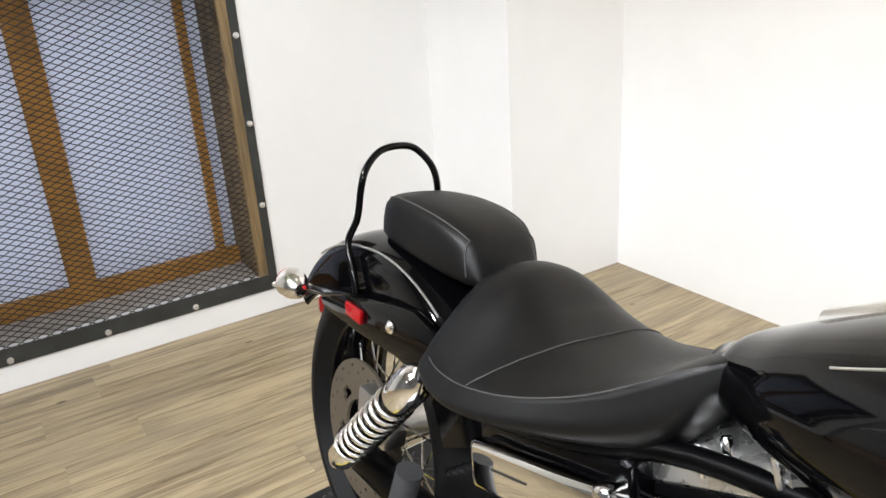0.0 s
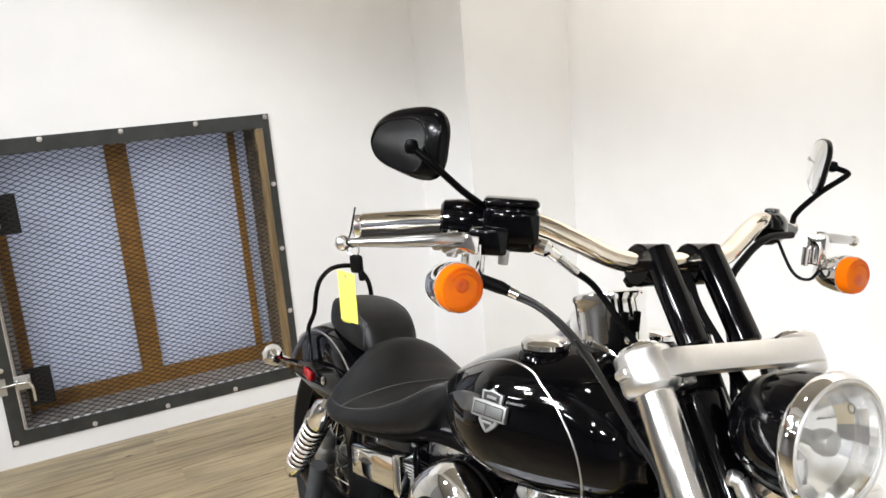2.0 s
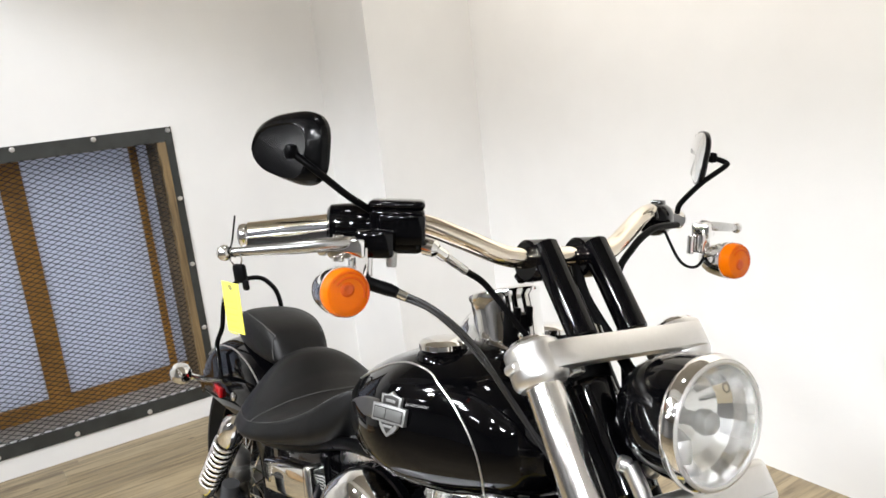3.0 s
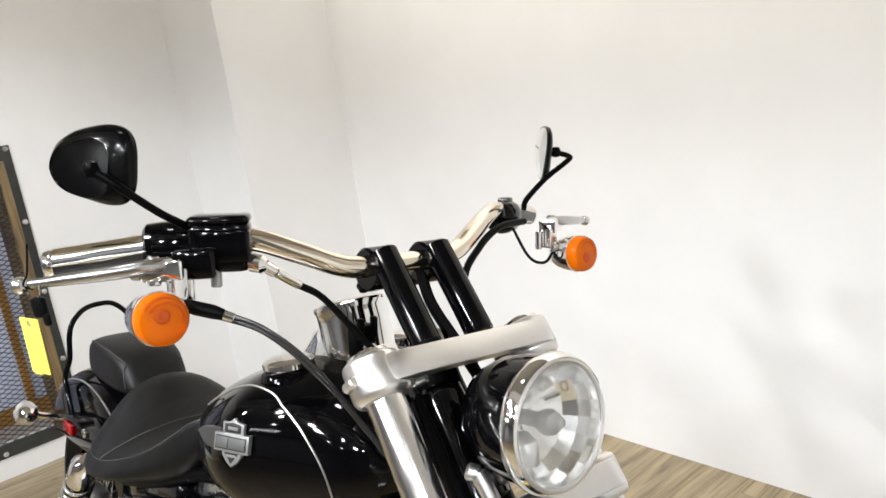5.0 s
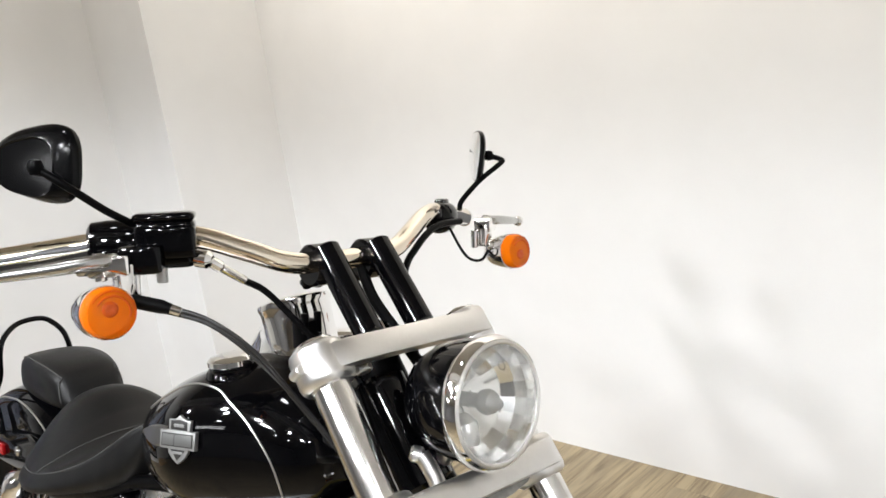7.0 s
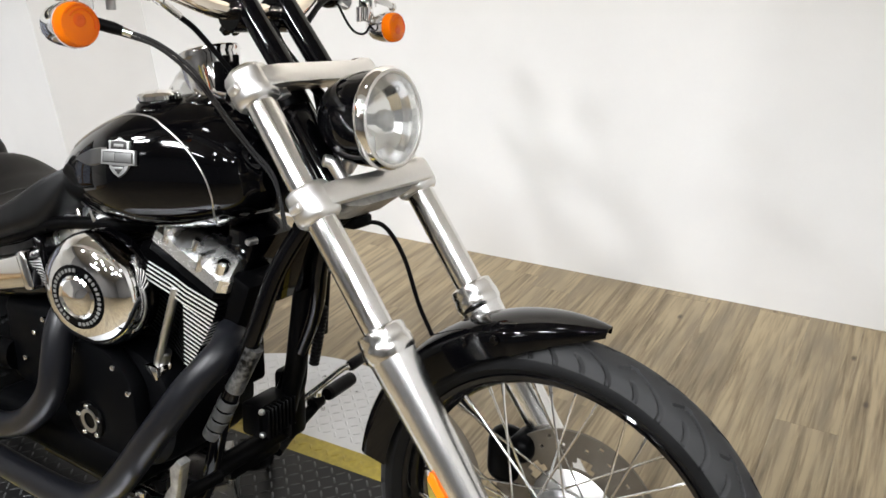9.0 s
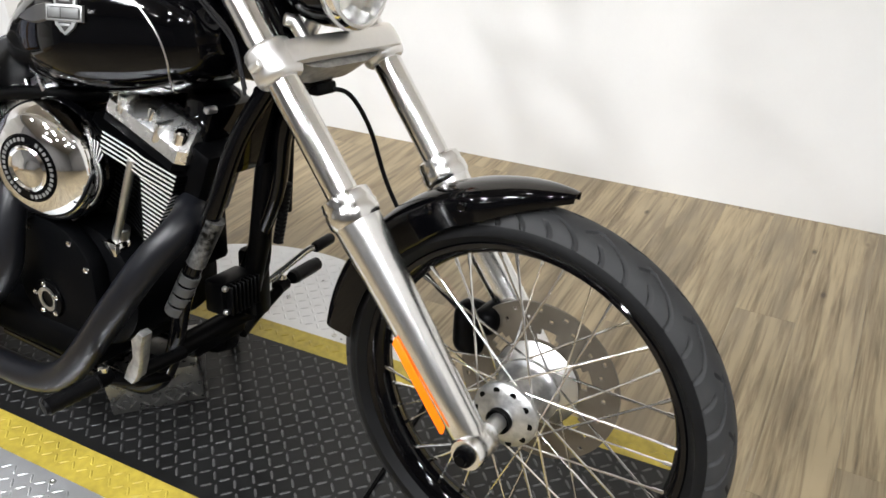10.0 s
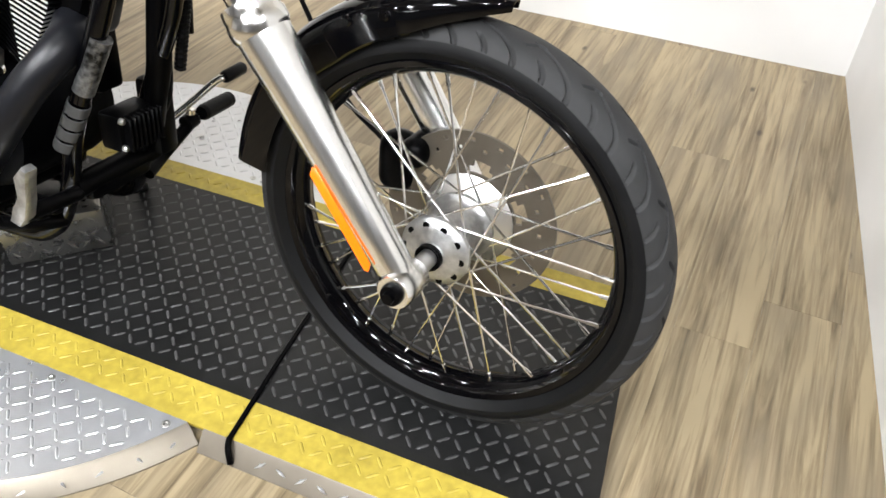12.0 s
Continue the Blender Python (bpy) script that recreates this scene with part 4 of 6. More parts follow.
fork("headlamp_bolt", joined(rod(HL + Vector((-0.020, -0.058, -0.062)), HL + Vector((-0.008, -0.046, -0.066)), 0.0105, 14, 0.3), tube(smooth([HL + Vector((-0.010, -0.048, -0.064)), HL + Vector((0.006, -0.042, -0.090)), HL + Vector((0.020, -0.036, -0.125))], 4), 0.011, 10)), M_ALLOY, lower)

# -- risers and handlebar --
for side in (-1, 1):
    y = side * 0.046
    riser = fork("riser", joined(rod((1.218, y, 1.026), (1.123, y, 1.139), 0.0205, 28, 0.12), lathe([(0.0, 0.0), (0.0125, 0.0), (0.0125, 0.0012), (0.0, 0.0012)], 18, along((1.123, y, 1.1392), (1.072, y, 1.2000)))), M_GLOSS, label="gloss black handlebar riser")
    fork("riser_clamp", joined(lathe([(0, -0.020), (0.027, -0.020), (0.0305, -0.016), (0.0305, 0.016), (0.027, 0.020), (0, 0.020)], 28, Matrix.Translation((1.108, y, 1.115)) @ Y90), rod((1.082, y - 0.010, 1.093), (1.094, y - 0.010, 1.084), 0.009, 12, 0.3), rod((1.082, y + 0.010, 1.093), (1.094, y + 0.010, 1.084), 0.009, 12, 0.3)), M_GLOSS, riser, "black bar clamp")
BAR = [(0.948, -0.414, 1.150), (0.985, -0.342, 1.160), (1.030, -0.262, 1.171), (1.060, -0.205, 1.166), (1.085, -0.150, 1.145), (1.104, -0.098, 1.124), (1.110, -0.050, 1.119),
       (1.110, 0.050, 1.119), (1.104, 0.098, 1.124), (1.085, 0.150, 1.145), (1.060, 0.205, 1.166), (1.030, 0.262, 1.171), (0.985, 0.342, 1.160), (0.948, 0.414, 1.150)]
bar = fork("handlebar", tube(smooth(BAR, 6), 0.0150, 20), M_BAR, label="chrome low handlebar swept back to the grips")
for side in (-1, 1):
    g0, g1 = Vector((1.004, side * 0.308, 1.161)), Vector((0.946, side * 0.418, 1.146))
    gd = (g1 - g0).normalized()
    GM = along(g0, g1)
    GL = (g1 - g0).length
    grip = fork("grip", lathe([(0, -0.004), (0.019, -0.004), (0.0195, 0.004), (0.0155, 0.008), (0.0155, GL), (0, GL)], 24, GM), M_GRIP, bar, "gunmetal grip with chrome bands")
    for k in range(3):
        ca, sa = math.cos(k * 2.0944 + 2.55), math.sin(k * 2.0944 + 2.55)
        fork("grip_band", tube([GM @ Vector((0.0145 * ca, 0.0145 * sa, 0.008 + (GL - 0.012) * q / 8)) for q in range(9)], [0.0020, 0.0021, 0.0022, 0.0036, 0.0042, 0.0036, 0.0022, 0.0021, 0.0020], 10), M_CHROME_WORN, grip, "chrome band swelling at its middle")
    fork("grip_end", lathe([(0, GL - 0.004), (0.0165, GL - 0.004), (0.0180, GL), (0.0170, GL + 0.006), (0.012, GL + 0.009), (0, GL + 0.010)], 24, GM), M_CHROME, grip, "chrome grip cap")
    # lever blade, wide at its root, with a ball end
    pts = smooth([(1.088, side * 0.318, 1.152), (1.094, side * 0.338, 1.151), (1.090, side * 0.365, 1.149), (1.075, side * 0.405, 1.145), (1.055, side * 0.445, 1.141), (1.040, side * 0.472, 1.138)], 5)
    lever = fork("lever", tube(pts, [0.0046 + (0.0024 if side < 0 else 0.0018) * math.sin(math.pi * min(1.0, 0.12 + 1.05 * k / (len(pts) - 1))) for k in range(len(pts))], 16, flat=1.25), M_LEVER, label="polished alloy hand lever")
    fork("lever_ball", lathe([(0, -0.010)] + [(0.010 * math.cos(radians(t)), 0.010 * math.sin(radians(t))) for t in range(-75, 90, 15)] + [(0, 0.010)], 16, Matrix.Translation(pts[-1])), M_CHROME_WORN, lever)
    cl = Matrix.Translation((1.084, side * 0.330, 1.144)) @ Matrix.Rotation(math.atan2(gd.y, gd.x), 4, "Z")
    fork("lever_pivot", joined(box(0.048, 0.030, 0.026, (0, 0, 0), 0.005, 2, cl), box(0.020, 0.026, 0.016, (0.026, 0, -0.002), 0.004, 2, cl), rod(cl @ Vector((0.010, 0, -0.018)), cl @ Vector((0.010, 0, 0.016)), 0.008, 12)), M_CHROME, lever, "chrome lever pivot")
    sw = Matrix.Translation((1.024, side * (0.294 if side < 0 else 0.280), 1.168)) @ Matrix.Rotation(math.atan2(gd.y, gd.x), 4, "Z")
    if side > 0:
        knob = sw @ Matrix.Translation((-0.004, 0, -0.010))
        fork("switch_housing", joined(box(0.074, 0.054, 0.056, (0, 0, 0), 0.024, 4, knob), box(0.020, 0.024, 0.030, (-0.040, -0.004, 0.004), 0.007, 2, knob), box(0.030, 0.020, 0.010, (0.008, 0, 0.028), 0.004, 2, knob)), M_GLOSS, bar, "black rounded switch housing")
    else:
        housing = fork("switch_housing", loft([[sw @ Vector((u, v * wv, w * ww)) for v, w in ((-1, -0.8), (-0.8, -1), (0.8, -1), (1, -0.8), (1, 0.45), (0.72, 0.85), (0.3, 1), (-0.3, 1), (-0.72, 0.85), (-1, 0.45))] for u, wv, ww in ((-0.034, 0.018, 0.018), (-0.030, 0.024, 0.023), (-0.012, 0.027, 0.026), (0.012, 0.027, 0.026), (0.030, 0.025, 0.024), (0.034, 0.020, 0.019))]), M_GLOSS, bar, "black domed switch housing")
        for k in range(3):
            fork("housing_rib", box(0.044, 0.003, 0.003, (0.0, 0.0265, 0.006 - 0.008 * k), 0.001, 1, sw), M_SATIN, housing)
        fork("clamp_body", box(0.052, 0.050, 0.036, (0.0, 0.0, 0.0), 0.007, 2, Matrix.Translation((1.082, -0.290, 1.148)) @ Matrix.Rotation(math.atan2(gd.y, gd.x), 4, "Z")), M_GLOSS, housing, "black clamp under the switches")
    sy = side * 0.353
    sm = Matrix.Translation((1.112, sy, 1.095)) @ Vector((0.985, 0.0, 0.06)).to_track_quat("Z", "X").to_matrix().to_4x4()
    fork_sig = fork("turn_signal", lathe([(0, -0.046), (0.010, -0.045), (0.020, -0.036), (0.027, -0.020), (0.0305, 0.0), (0.0315, 0.014), (0.029, 0.015), (0, 0.010)], 32, sm), M_CHROME, label="chrome bullet turn signal")
    fork("amber_lens", lathe([(0.0295, 0.010), (0.0305, 0.018), (0.0300, 0.027), (0.0275, 0.0320), (0.0205, 0.0345), (0.0, 0.0355)], 36, sm), M_AMBER, fork_sig, "smooth amber lens")
    fork("lens_centre", lathe([(0.0095, 0.0345), (0.0085, 0.0356), (0.0048, 0.0364), (0.0030, 0.0358), (0, 0.0352)], 24, sm @ Matrix.Translation((-0.005 * side, 0.003, 0))), M_AMBER_DARK, fork_sig, "dark bulb behind the lens")
    for q, r in ((0.0195, 0.0014), (0.0250, 0.0010)):
        fork("lens_step", tube([sm @ Vector((q * math.cos(a), q * math.sin(a), 0.0343 - 0.25 * (q - 0.0195))) for a in [-1.9 + 0.24 * n for n in range(13)]], r, 6), M_AMBER_DARK, fork_sig)
    fork("signal_stalk", joined(box(0.022, 0.020, 0.040, (1.092, side * 0.318, 1.126), 0.004), rod((1.094, side * 0.320, 1.108), (1.102, side * 0.345, 1.100), 0.008, 12), rod((1.085, side * 0.300, 1.135), (1.085, side * 0.300, 1.105), 0.006, 10)), M_CHROME, fork_sig, "chrome signal bracket")
    if side < 0:
        stem = [(1.066, -0.276, 1.168), (1.066, -0.286, 1.186), (1.072, -0.325, 1.209), (1.070, -0.364, 1.238), (1.052, -0.392, 1.262)]
        centre, aim = Vector((1.010, -0.378, 1.268)), Vector((0.50, -0.86, 0.10))
    else:
        stem = [(1.060, 0.290, 1.172), (1.056, 0.302, 1.188), (1.056, 0.350, 1.222), (1.060, 0.400, 1.250), (1.056, 0.409, 1.258), (1.040, 0.392, 1.266)]
        centre, aim = Vector((1.026, 0.376, 1.269)), Vector((0.585, 0.80, -0.10))
    mirror = fork("mirror", tube(smooth(stem, 6), 0.0048, 12), M_SATIN, label="black mirror on a slim stem")
    mm = Matrix.Translation(centre) @ aim.to_track_quat("Z", "Y").to_matrix().to_4x4()
    if side > 0:
        mm = mm @ Matrix.Rotation(radians(9), 4, "Z") @ Matrix.Diagonal((1, 1, 0.62, 1))
    w, h = (0.060, 0.0445) if side < 0 else (0.0555, 0.0435)
    def egg_ring(k, z, dx=0.0, dy=0.0):
        out = []
        for i in range(56):
            a = 2 * math.pi * i / 56
            ca, sa = math.cos(a), math.sin(a)
            p = 2.7
            rr = (abs(ca) ** p + abs(sa) ** p) ** (-1 / p)
            x, y = w * rr * ca, h * rr * sa
            f = x / w * (-side)
            y = y * (1 + 0.10 * f) - (0.010 * f if y < 0 else -0.003 * f)
            out.append(mm @ Vector((x * k + dx, y * k + dy, z)))
        return out
    inn = side * 0.003
    fork("mirror_shell", loft([egg_ring(0.96, -0.009), egg_ring(1.0, -0.0065), egg_ring(1.0, -0.001), egg_ring(0.975, 0.003), egg_ring(0.90, 0.0085, inn, -0.001), egg_ring(0.77, 0.0140, inn * 2.4, -0.005), egg_ring(0.745, 0.0146, inn * 2.6, -0.0055), egg_ring(0.725, 0.0138, inn * 2.7, -0.0055), egg_ring(0.705, 0.0124, inn * 2.7, -0.0055), egg_ring(0.45, 0.0128, inn * 2.7, -0.0055), egg_ring(0.05, 0.0132, inn * 2.7, -0.0055)]), M_MIRRORBACK, mirror, "black mirror shell with a bevelled rim and flat back")
    fork("mirror_glass", loft([egg_ring(0.93, -0.0092), egg_ring(0.90, -0.0108), egg_ring(0.02, -0.0108)]), M_MIRROR, mirror, "mirror glass")
    fork("mirror_joint", lathe([(0, -0.010), (0.007, -0.008), (0.0095, 0.0), (0.007, 0.008), (0, 0.010)], 16, Matrix.Translation(stem[-1])), M_SATIN, mirror)

# brake fluid box on the throttle side
rm = Matrix.Translation((1.077, -0.247, 1.170)) @ Matrix.Rotation(math.atan2(-0.84, -0.48), 4, "Z") @ Matrix.Diagonal((1.22, 1.05, 1.0, 1))
reservoir = fork("brake_reservoir", joined(box(0.060, 0.050, 0.062, (0.006, 0, -0.006), 0.009, 3, rm), box(0.0605, 0.0505, 0.012, (0.006, 0, 0.0265), 0.0055, 3, rm), box(0.05, 0.012, 0.04, (0.0, 0.028, -0.004), 0.004, 2, rm)), M_GLOSS, label="black brake fluid reservoir")
fork("banjo", joined(rod((1.104, -0.234, 1.145), (1.124, -0.218, 1.141), 0.0118, 14, 0.5), rod((1.116, -0.222, 1.142), (1.121, -0.205, 1.130), 0.0075, 12), rod((1.121, -0.205, 1.130), (1.119, -0.172, 1.109), 0.0058, 12)), M_CHROME, reservoir, "chrome hose union")
fork("switch_plunger", rod((1.088, -0.268, 1.135), (1.088, -0.268, 1.116), 0.007, 12), M_STEEL, reservoir)

# tag and key fob hung on the lever
BALL = FM @ Vector((1.046, -0.462, 1.141))
tw = bike.matrix_basis @ BALL
key = thing("key_fob", joined(box(0.009, 0.018, 0.024, (0, 0.003, -0.029), 0.004, 2), box(0.005, 0.010, 0.014, (0.002, 0.011, -0.043), 0.003, 2)), M_RUBBER, "black key fob hanging from the hand lever", "key fob", m=Matrix.Translation(tw) @ Matrix.Rotation(radians(-60), 4, "Z"))
part("key_ring", tube([(0, 0.0095 * math.sin(2 * math.pi * k / 20), -0.0095 + 0.0095 * math.cos(2 * math.pi * k / 20)) for k in range(21)], 0.0010, 6), M_CHROME, key, "split ring")
part("cable_tie", tube(smooth([(0, 0, -0.008), (0.010, 0, 0.0), (0.002, 0, 0.010), (0.002, 0.006, 0.026), (0.004, 0.014, 0.044)], 5), 0.0011, 6), M_RUBBER, key, "black cable tie")
tag = thing("price_tag", box(0.0012, 0.034, 0.066, (0, 0, -0.075), 0.0003, 1), M_TAG, "yellow card tag with faded writing, hung on the lever", "tag", m=Matrix.Translation(tw + Vector((-0.004, -0.010, 0.003))) @ Matrix.Rotation(radians(-72), 4, "Z") @ Matrix.Rotation(radians(-3), 4, "X"))
rn = random.Random(3)
for k in range(6):
    wl = 0.016 + 0.014 * rn.random()
    part("writing", slab(0.0006, 0.0009, -0.014, -0.014 + wl * 0.88, -0.110 + 0.0085 * k, -0.1085 + 0.0085 * k), M_TAGINK, tag)
part("eyelet", lathe([(0.0016, 0), (0.0034, 0.0004), (0.0036, 0)], 12, Matrix.Translation((0.0007, 0, -0.048)) @ Matrix.Rotation(radians(90), 4, "Y")), M_STEEL, tag)

# cables
def cable(name, pts, r, mat, label="", steer=True, parent=None):
    b = tube(smooth(pts, 7), r, 8)
    return fork(name, b, mat, parent, label) if steer else part(name, b, mat, parent or bike, label)


cable("throttle_cable", [(1.112, -0.290, 1.094), (1.124, -0.273, 1.088), (1.149, -0.248, 1.076), (1.170, -0.222, 1.054), (1.182, -0.196, 1.025), (1.179, -0.166, 0.989), (1.184, -0.140, 0.952), (1.203, -0.115, 0.908), (1.233, -0.095, 0.861), (1.245, -0.085, 0.78)], 0.0029, M_SHEATH, "grey sheathed throttle cables")
cable("throttle_cable", [(1.112, -0.288, 1.087), (1.123, -0.271, 1.081), (1.148, -0.245, 1.069), (1.167, -0.219, 1.045), (1.177, -0.192, 1.014), (1.175, -0.160, 0.978), (1.181, -0.135, 0.941), (1.200, -0.110, 0.897), (1.230, -0.092, 0.850), (1.240, -0.082, 0.77)], 0.0029, M_SHEATH)
fork("cable_ferrule", rod((1.122, -0.276, 1.088), (1.130, -0.266, 1.083), 0.0062, 12), M_CHROME)
fork("cable_boot", tube([(1.092, -0.322, 1.106), (1.104, -0.302, 1.097), (1.115, -0.284, 1.091), (1.122, -0.276, 1.088)], [0.0070, 0.0088, 0.0088, 0.0066], 12), M_RUBBER, label="black cable boot")
cable("brake_hose", [(1.119, -0.174, 1.110), (1.113, -0.138, 1.089), (1.124, -0.102, 1.046), (1.136, -0.072, 1.008), (1.16, -0.03, 0.96), (1.23, -0.02, 0.88), (1.33, 0.0, 0.79)], 0.0048, M_RUBBER, "black brake hose")
cable("clutch_cable", [(1.066, 0.285, 1.152), (1.084, 0.212, 1.150), (1.100, 0.152, 1.124), (1.122, 0.100, 1.075), (1.19, 0.06, 0.96), (1.22, 0.04, 0.85), (1.20, 0.07, 0.70), (1.16, 0.10, 0.50)], 0.0058, M_RUBBER, "black clutch cable")
cable("wiring_loom", [(1.105, 0.03, 1.108), (1.145, 0.02, 1.06), (1.215, 0.02, 1.0), (1.285, 0.0, 0.955), (1.255, 0.0, 0.88)], 0.0085, M_RUBBER, "black wiring sleeve")
cable("signal_wire", [(1.094, 0.330, 1.104), (1.090, 0.310, 1.082), (1.074, 0.288, 1.092), (1.045, 0.275, 1.145)], 0.0026, M_RUBBER)
cable("front_brake_line", [(1.335, 0.0, 0.784), (1.364, 0.03, 0.774), (1.385, 0.06, 0.715), (1.404, 0.08, 0.628), (1.428, 0.09, 0.570), (1.490, 0.092, 0.465), (1.560, 0.092, 0.415)], 0.0040, M_RUBBER, "black brake line to the front caliper")
fork("line_junction", box(0.035, 0.05, 0.022, (1.330, -0.005, 0.786), 0.006), M_SATIN)
caliper = fork("front_caliper", joined(box(0.065, 0.060, 0.105, (1.600, 0.078, 0.395), 0.028, 4, None), box(0.045, 0.075, 0.05, (1.635, 0.078, 0.425), 0.020, 3)), M_SATIN, label="black front brake caliper")
for z in (0.37, 0.42):
    fork("caliper_bolt", rod((1.600, 0.110, z), (1.600, 0.116, z), 0.010, 10), M_STEEL, caliper)

# -- front fender --
def fender_rings(centre, r_of, a0, a1, half, drop, steps, inner, tip=None, bulge=0.5):
    """A mudguard: an arched section swept round the wheel from angle a0 to a1 (degrees, from +x)."""
    rings = []
    for k in range(steps + 1):
        a = radians(a0 + (a1 - a0) * k / steps)
        R = r_of(math.degrees(a))
        hw, dp = half(math.degrees(a)), drop(math.degrees(a))
        sec = []
        m = 14
        prof = [(-1, -dp)] + [(-math.cos(math.pi * i / m), bulge * hw * math.sin(math.pi * i / m) ** 0.75) for i in range(m + 1)] + [(1, -dp)]
        outer = [(hw * p, R - bulge * hw + q) for p, q in prof]
        inner_ = [(hw * p * 0.96, R - bulge * hw + q - inner) for p, q in prof]
        for y, rr in outer + list(reversed(inner_)):
            sec.append(centre + Vector((rr * math.cos(a), y, rr * math.sin(a))))
        rings.append(sec)
    return rings


def f_half(a):
    return 0.060 * min(1.0, max(0.18, ((a - 80) / 22) ** 0.55 if a > 80 else 0.18))


ff = fork("front_fender", loft(fender_rings(AX, lambda a: 0.370 + 0.004 * max(0, (100 - a) / 20), 81, 172, f_half, lambda a: 0.006 + 0.030 * min(1, max(0, (a - 84) / 40)), 40, 0.003)), M_GLOSS, label="gloss black front fender")
for side in (-1, 1):
    for dx, dz in ((1.585, 0.650), (1.640, 0.668)):
        fork("fender_bolt", lathe([(0.008, 0), (0.008, 0.004), (0.005, 0.007), (0, 0.007)], 10, along((dx, side * 0.0585, dz), (dx, side * 0.2, dz))), M_GLOSS, ff)

# -- fuel tank --
def interp(table, x):
    xs = [t[0] for t in table]
    if x <= xs[0]:
        return table[0][1:]
    for i in range(len(table) - 1):
        if x <= xs[i + 1]:
            t = (x - xs[i]) / (xs[i + 1] - xs[i])
            g = lambda j, c: table[max(0, min(len(table) - 1, j))][c]
            out = []
            for c in range(1, len(table[0])):
                a, b, cc, d = g(i - 1, c), g(i, c), g(i + 1, c), g(i + 2, c)
                out.append(0.5 * (2 * b + (cc - a) * t + (2 * a - 5 * b + 4 * cc - d) * t * t + (3 * b - a - 3 * cc + d) * t ** 3))
            return out
    return table[-1][1:]


TANK = [  # x, bottom, top, half width, height of the widest line
    (0.600, 0.742, 0.790, 0.035, 0.765), (0.640, 0.733, 0.822, 0.078, 0.775), (0.720, 0.726, 0.868, 0.130, 0.795), (0.810, 0.722, 0.915, 0.172, 0.818), (0.900, 0.722, 0.950, 0.203, 0.838),
    (0.980, 0.728, 0.975, 0.211, 0.850), (1.050, 0.736, 0.980, 0.180, 0.854), (1.100, 0.748, 0.968, 0.152, 0.854), (1.138, 0.765, 0.945, 0.132, 0.850), (1.168, 0.785, 0.918, 0.106, 0.850), (1.190, 0.812, 0.890, 0.066, 0.850)]


def tank_point(x, a, k=1.0):
    zb, zt, hw, zm = interp(TANK, x)
    c, s = math.cos(a), math.sin(a)
    p = 2.5 if s > 0 else 2.35
    rr = (abs(c) ** p + abs(s) ** p) ** (-1 / p)
    y, q = hw * rr * c * k, rr * s
    return Vector((x, y, zm + (q * (zt - zm) if q > 0 else q * (zm - zb)) * k))


xs_ = [0.600 + (1.190 - 0.600) * (0.5 - 0.5 * math.cos(math.pi * k / 56)) for k in range(57)]
tank = part("fuel_tank", loft([[tank_point(x, 2 * math.pi * k / 64) for k in range(64)] for x in xs_]), M_GLOSS, bike, "gloss black fuel tank with silver pinstripe")
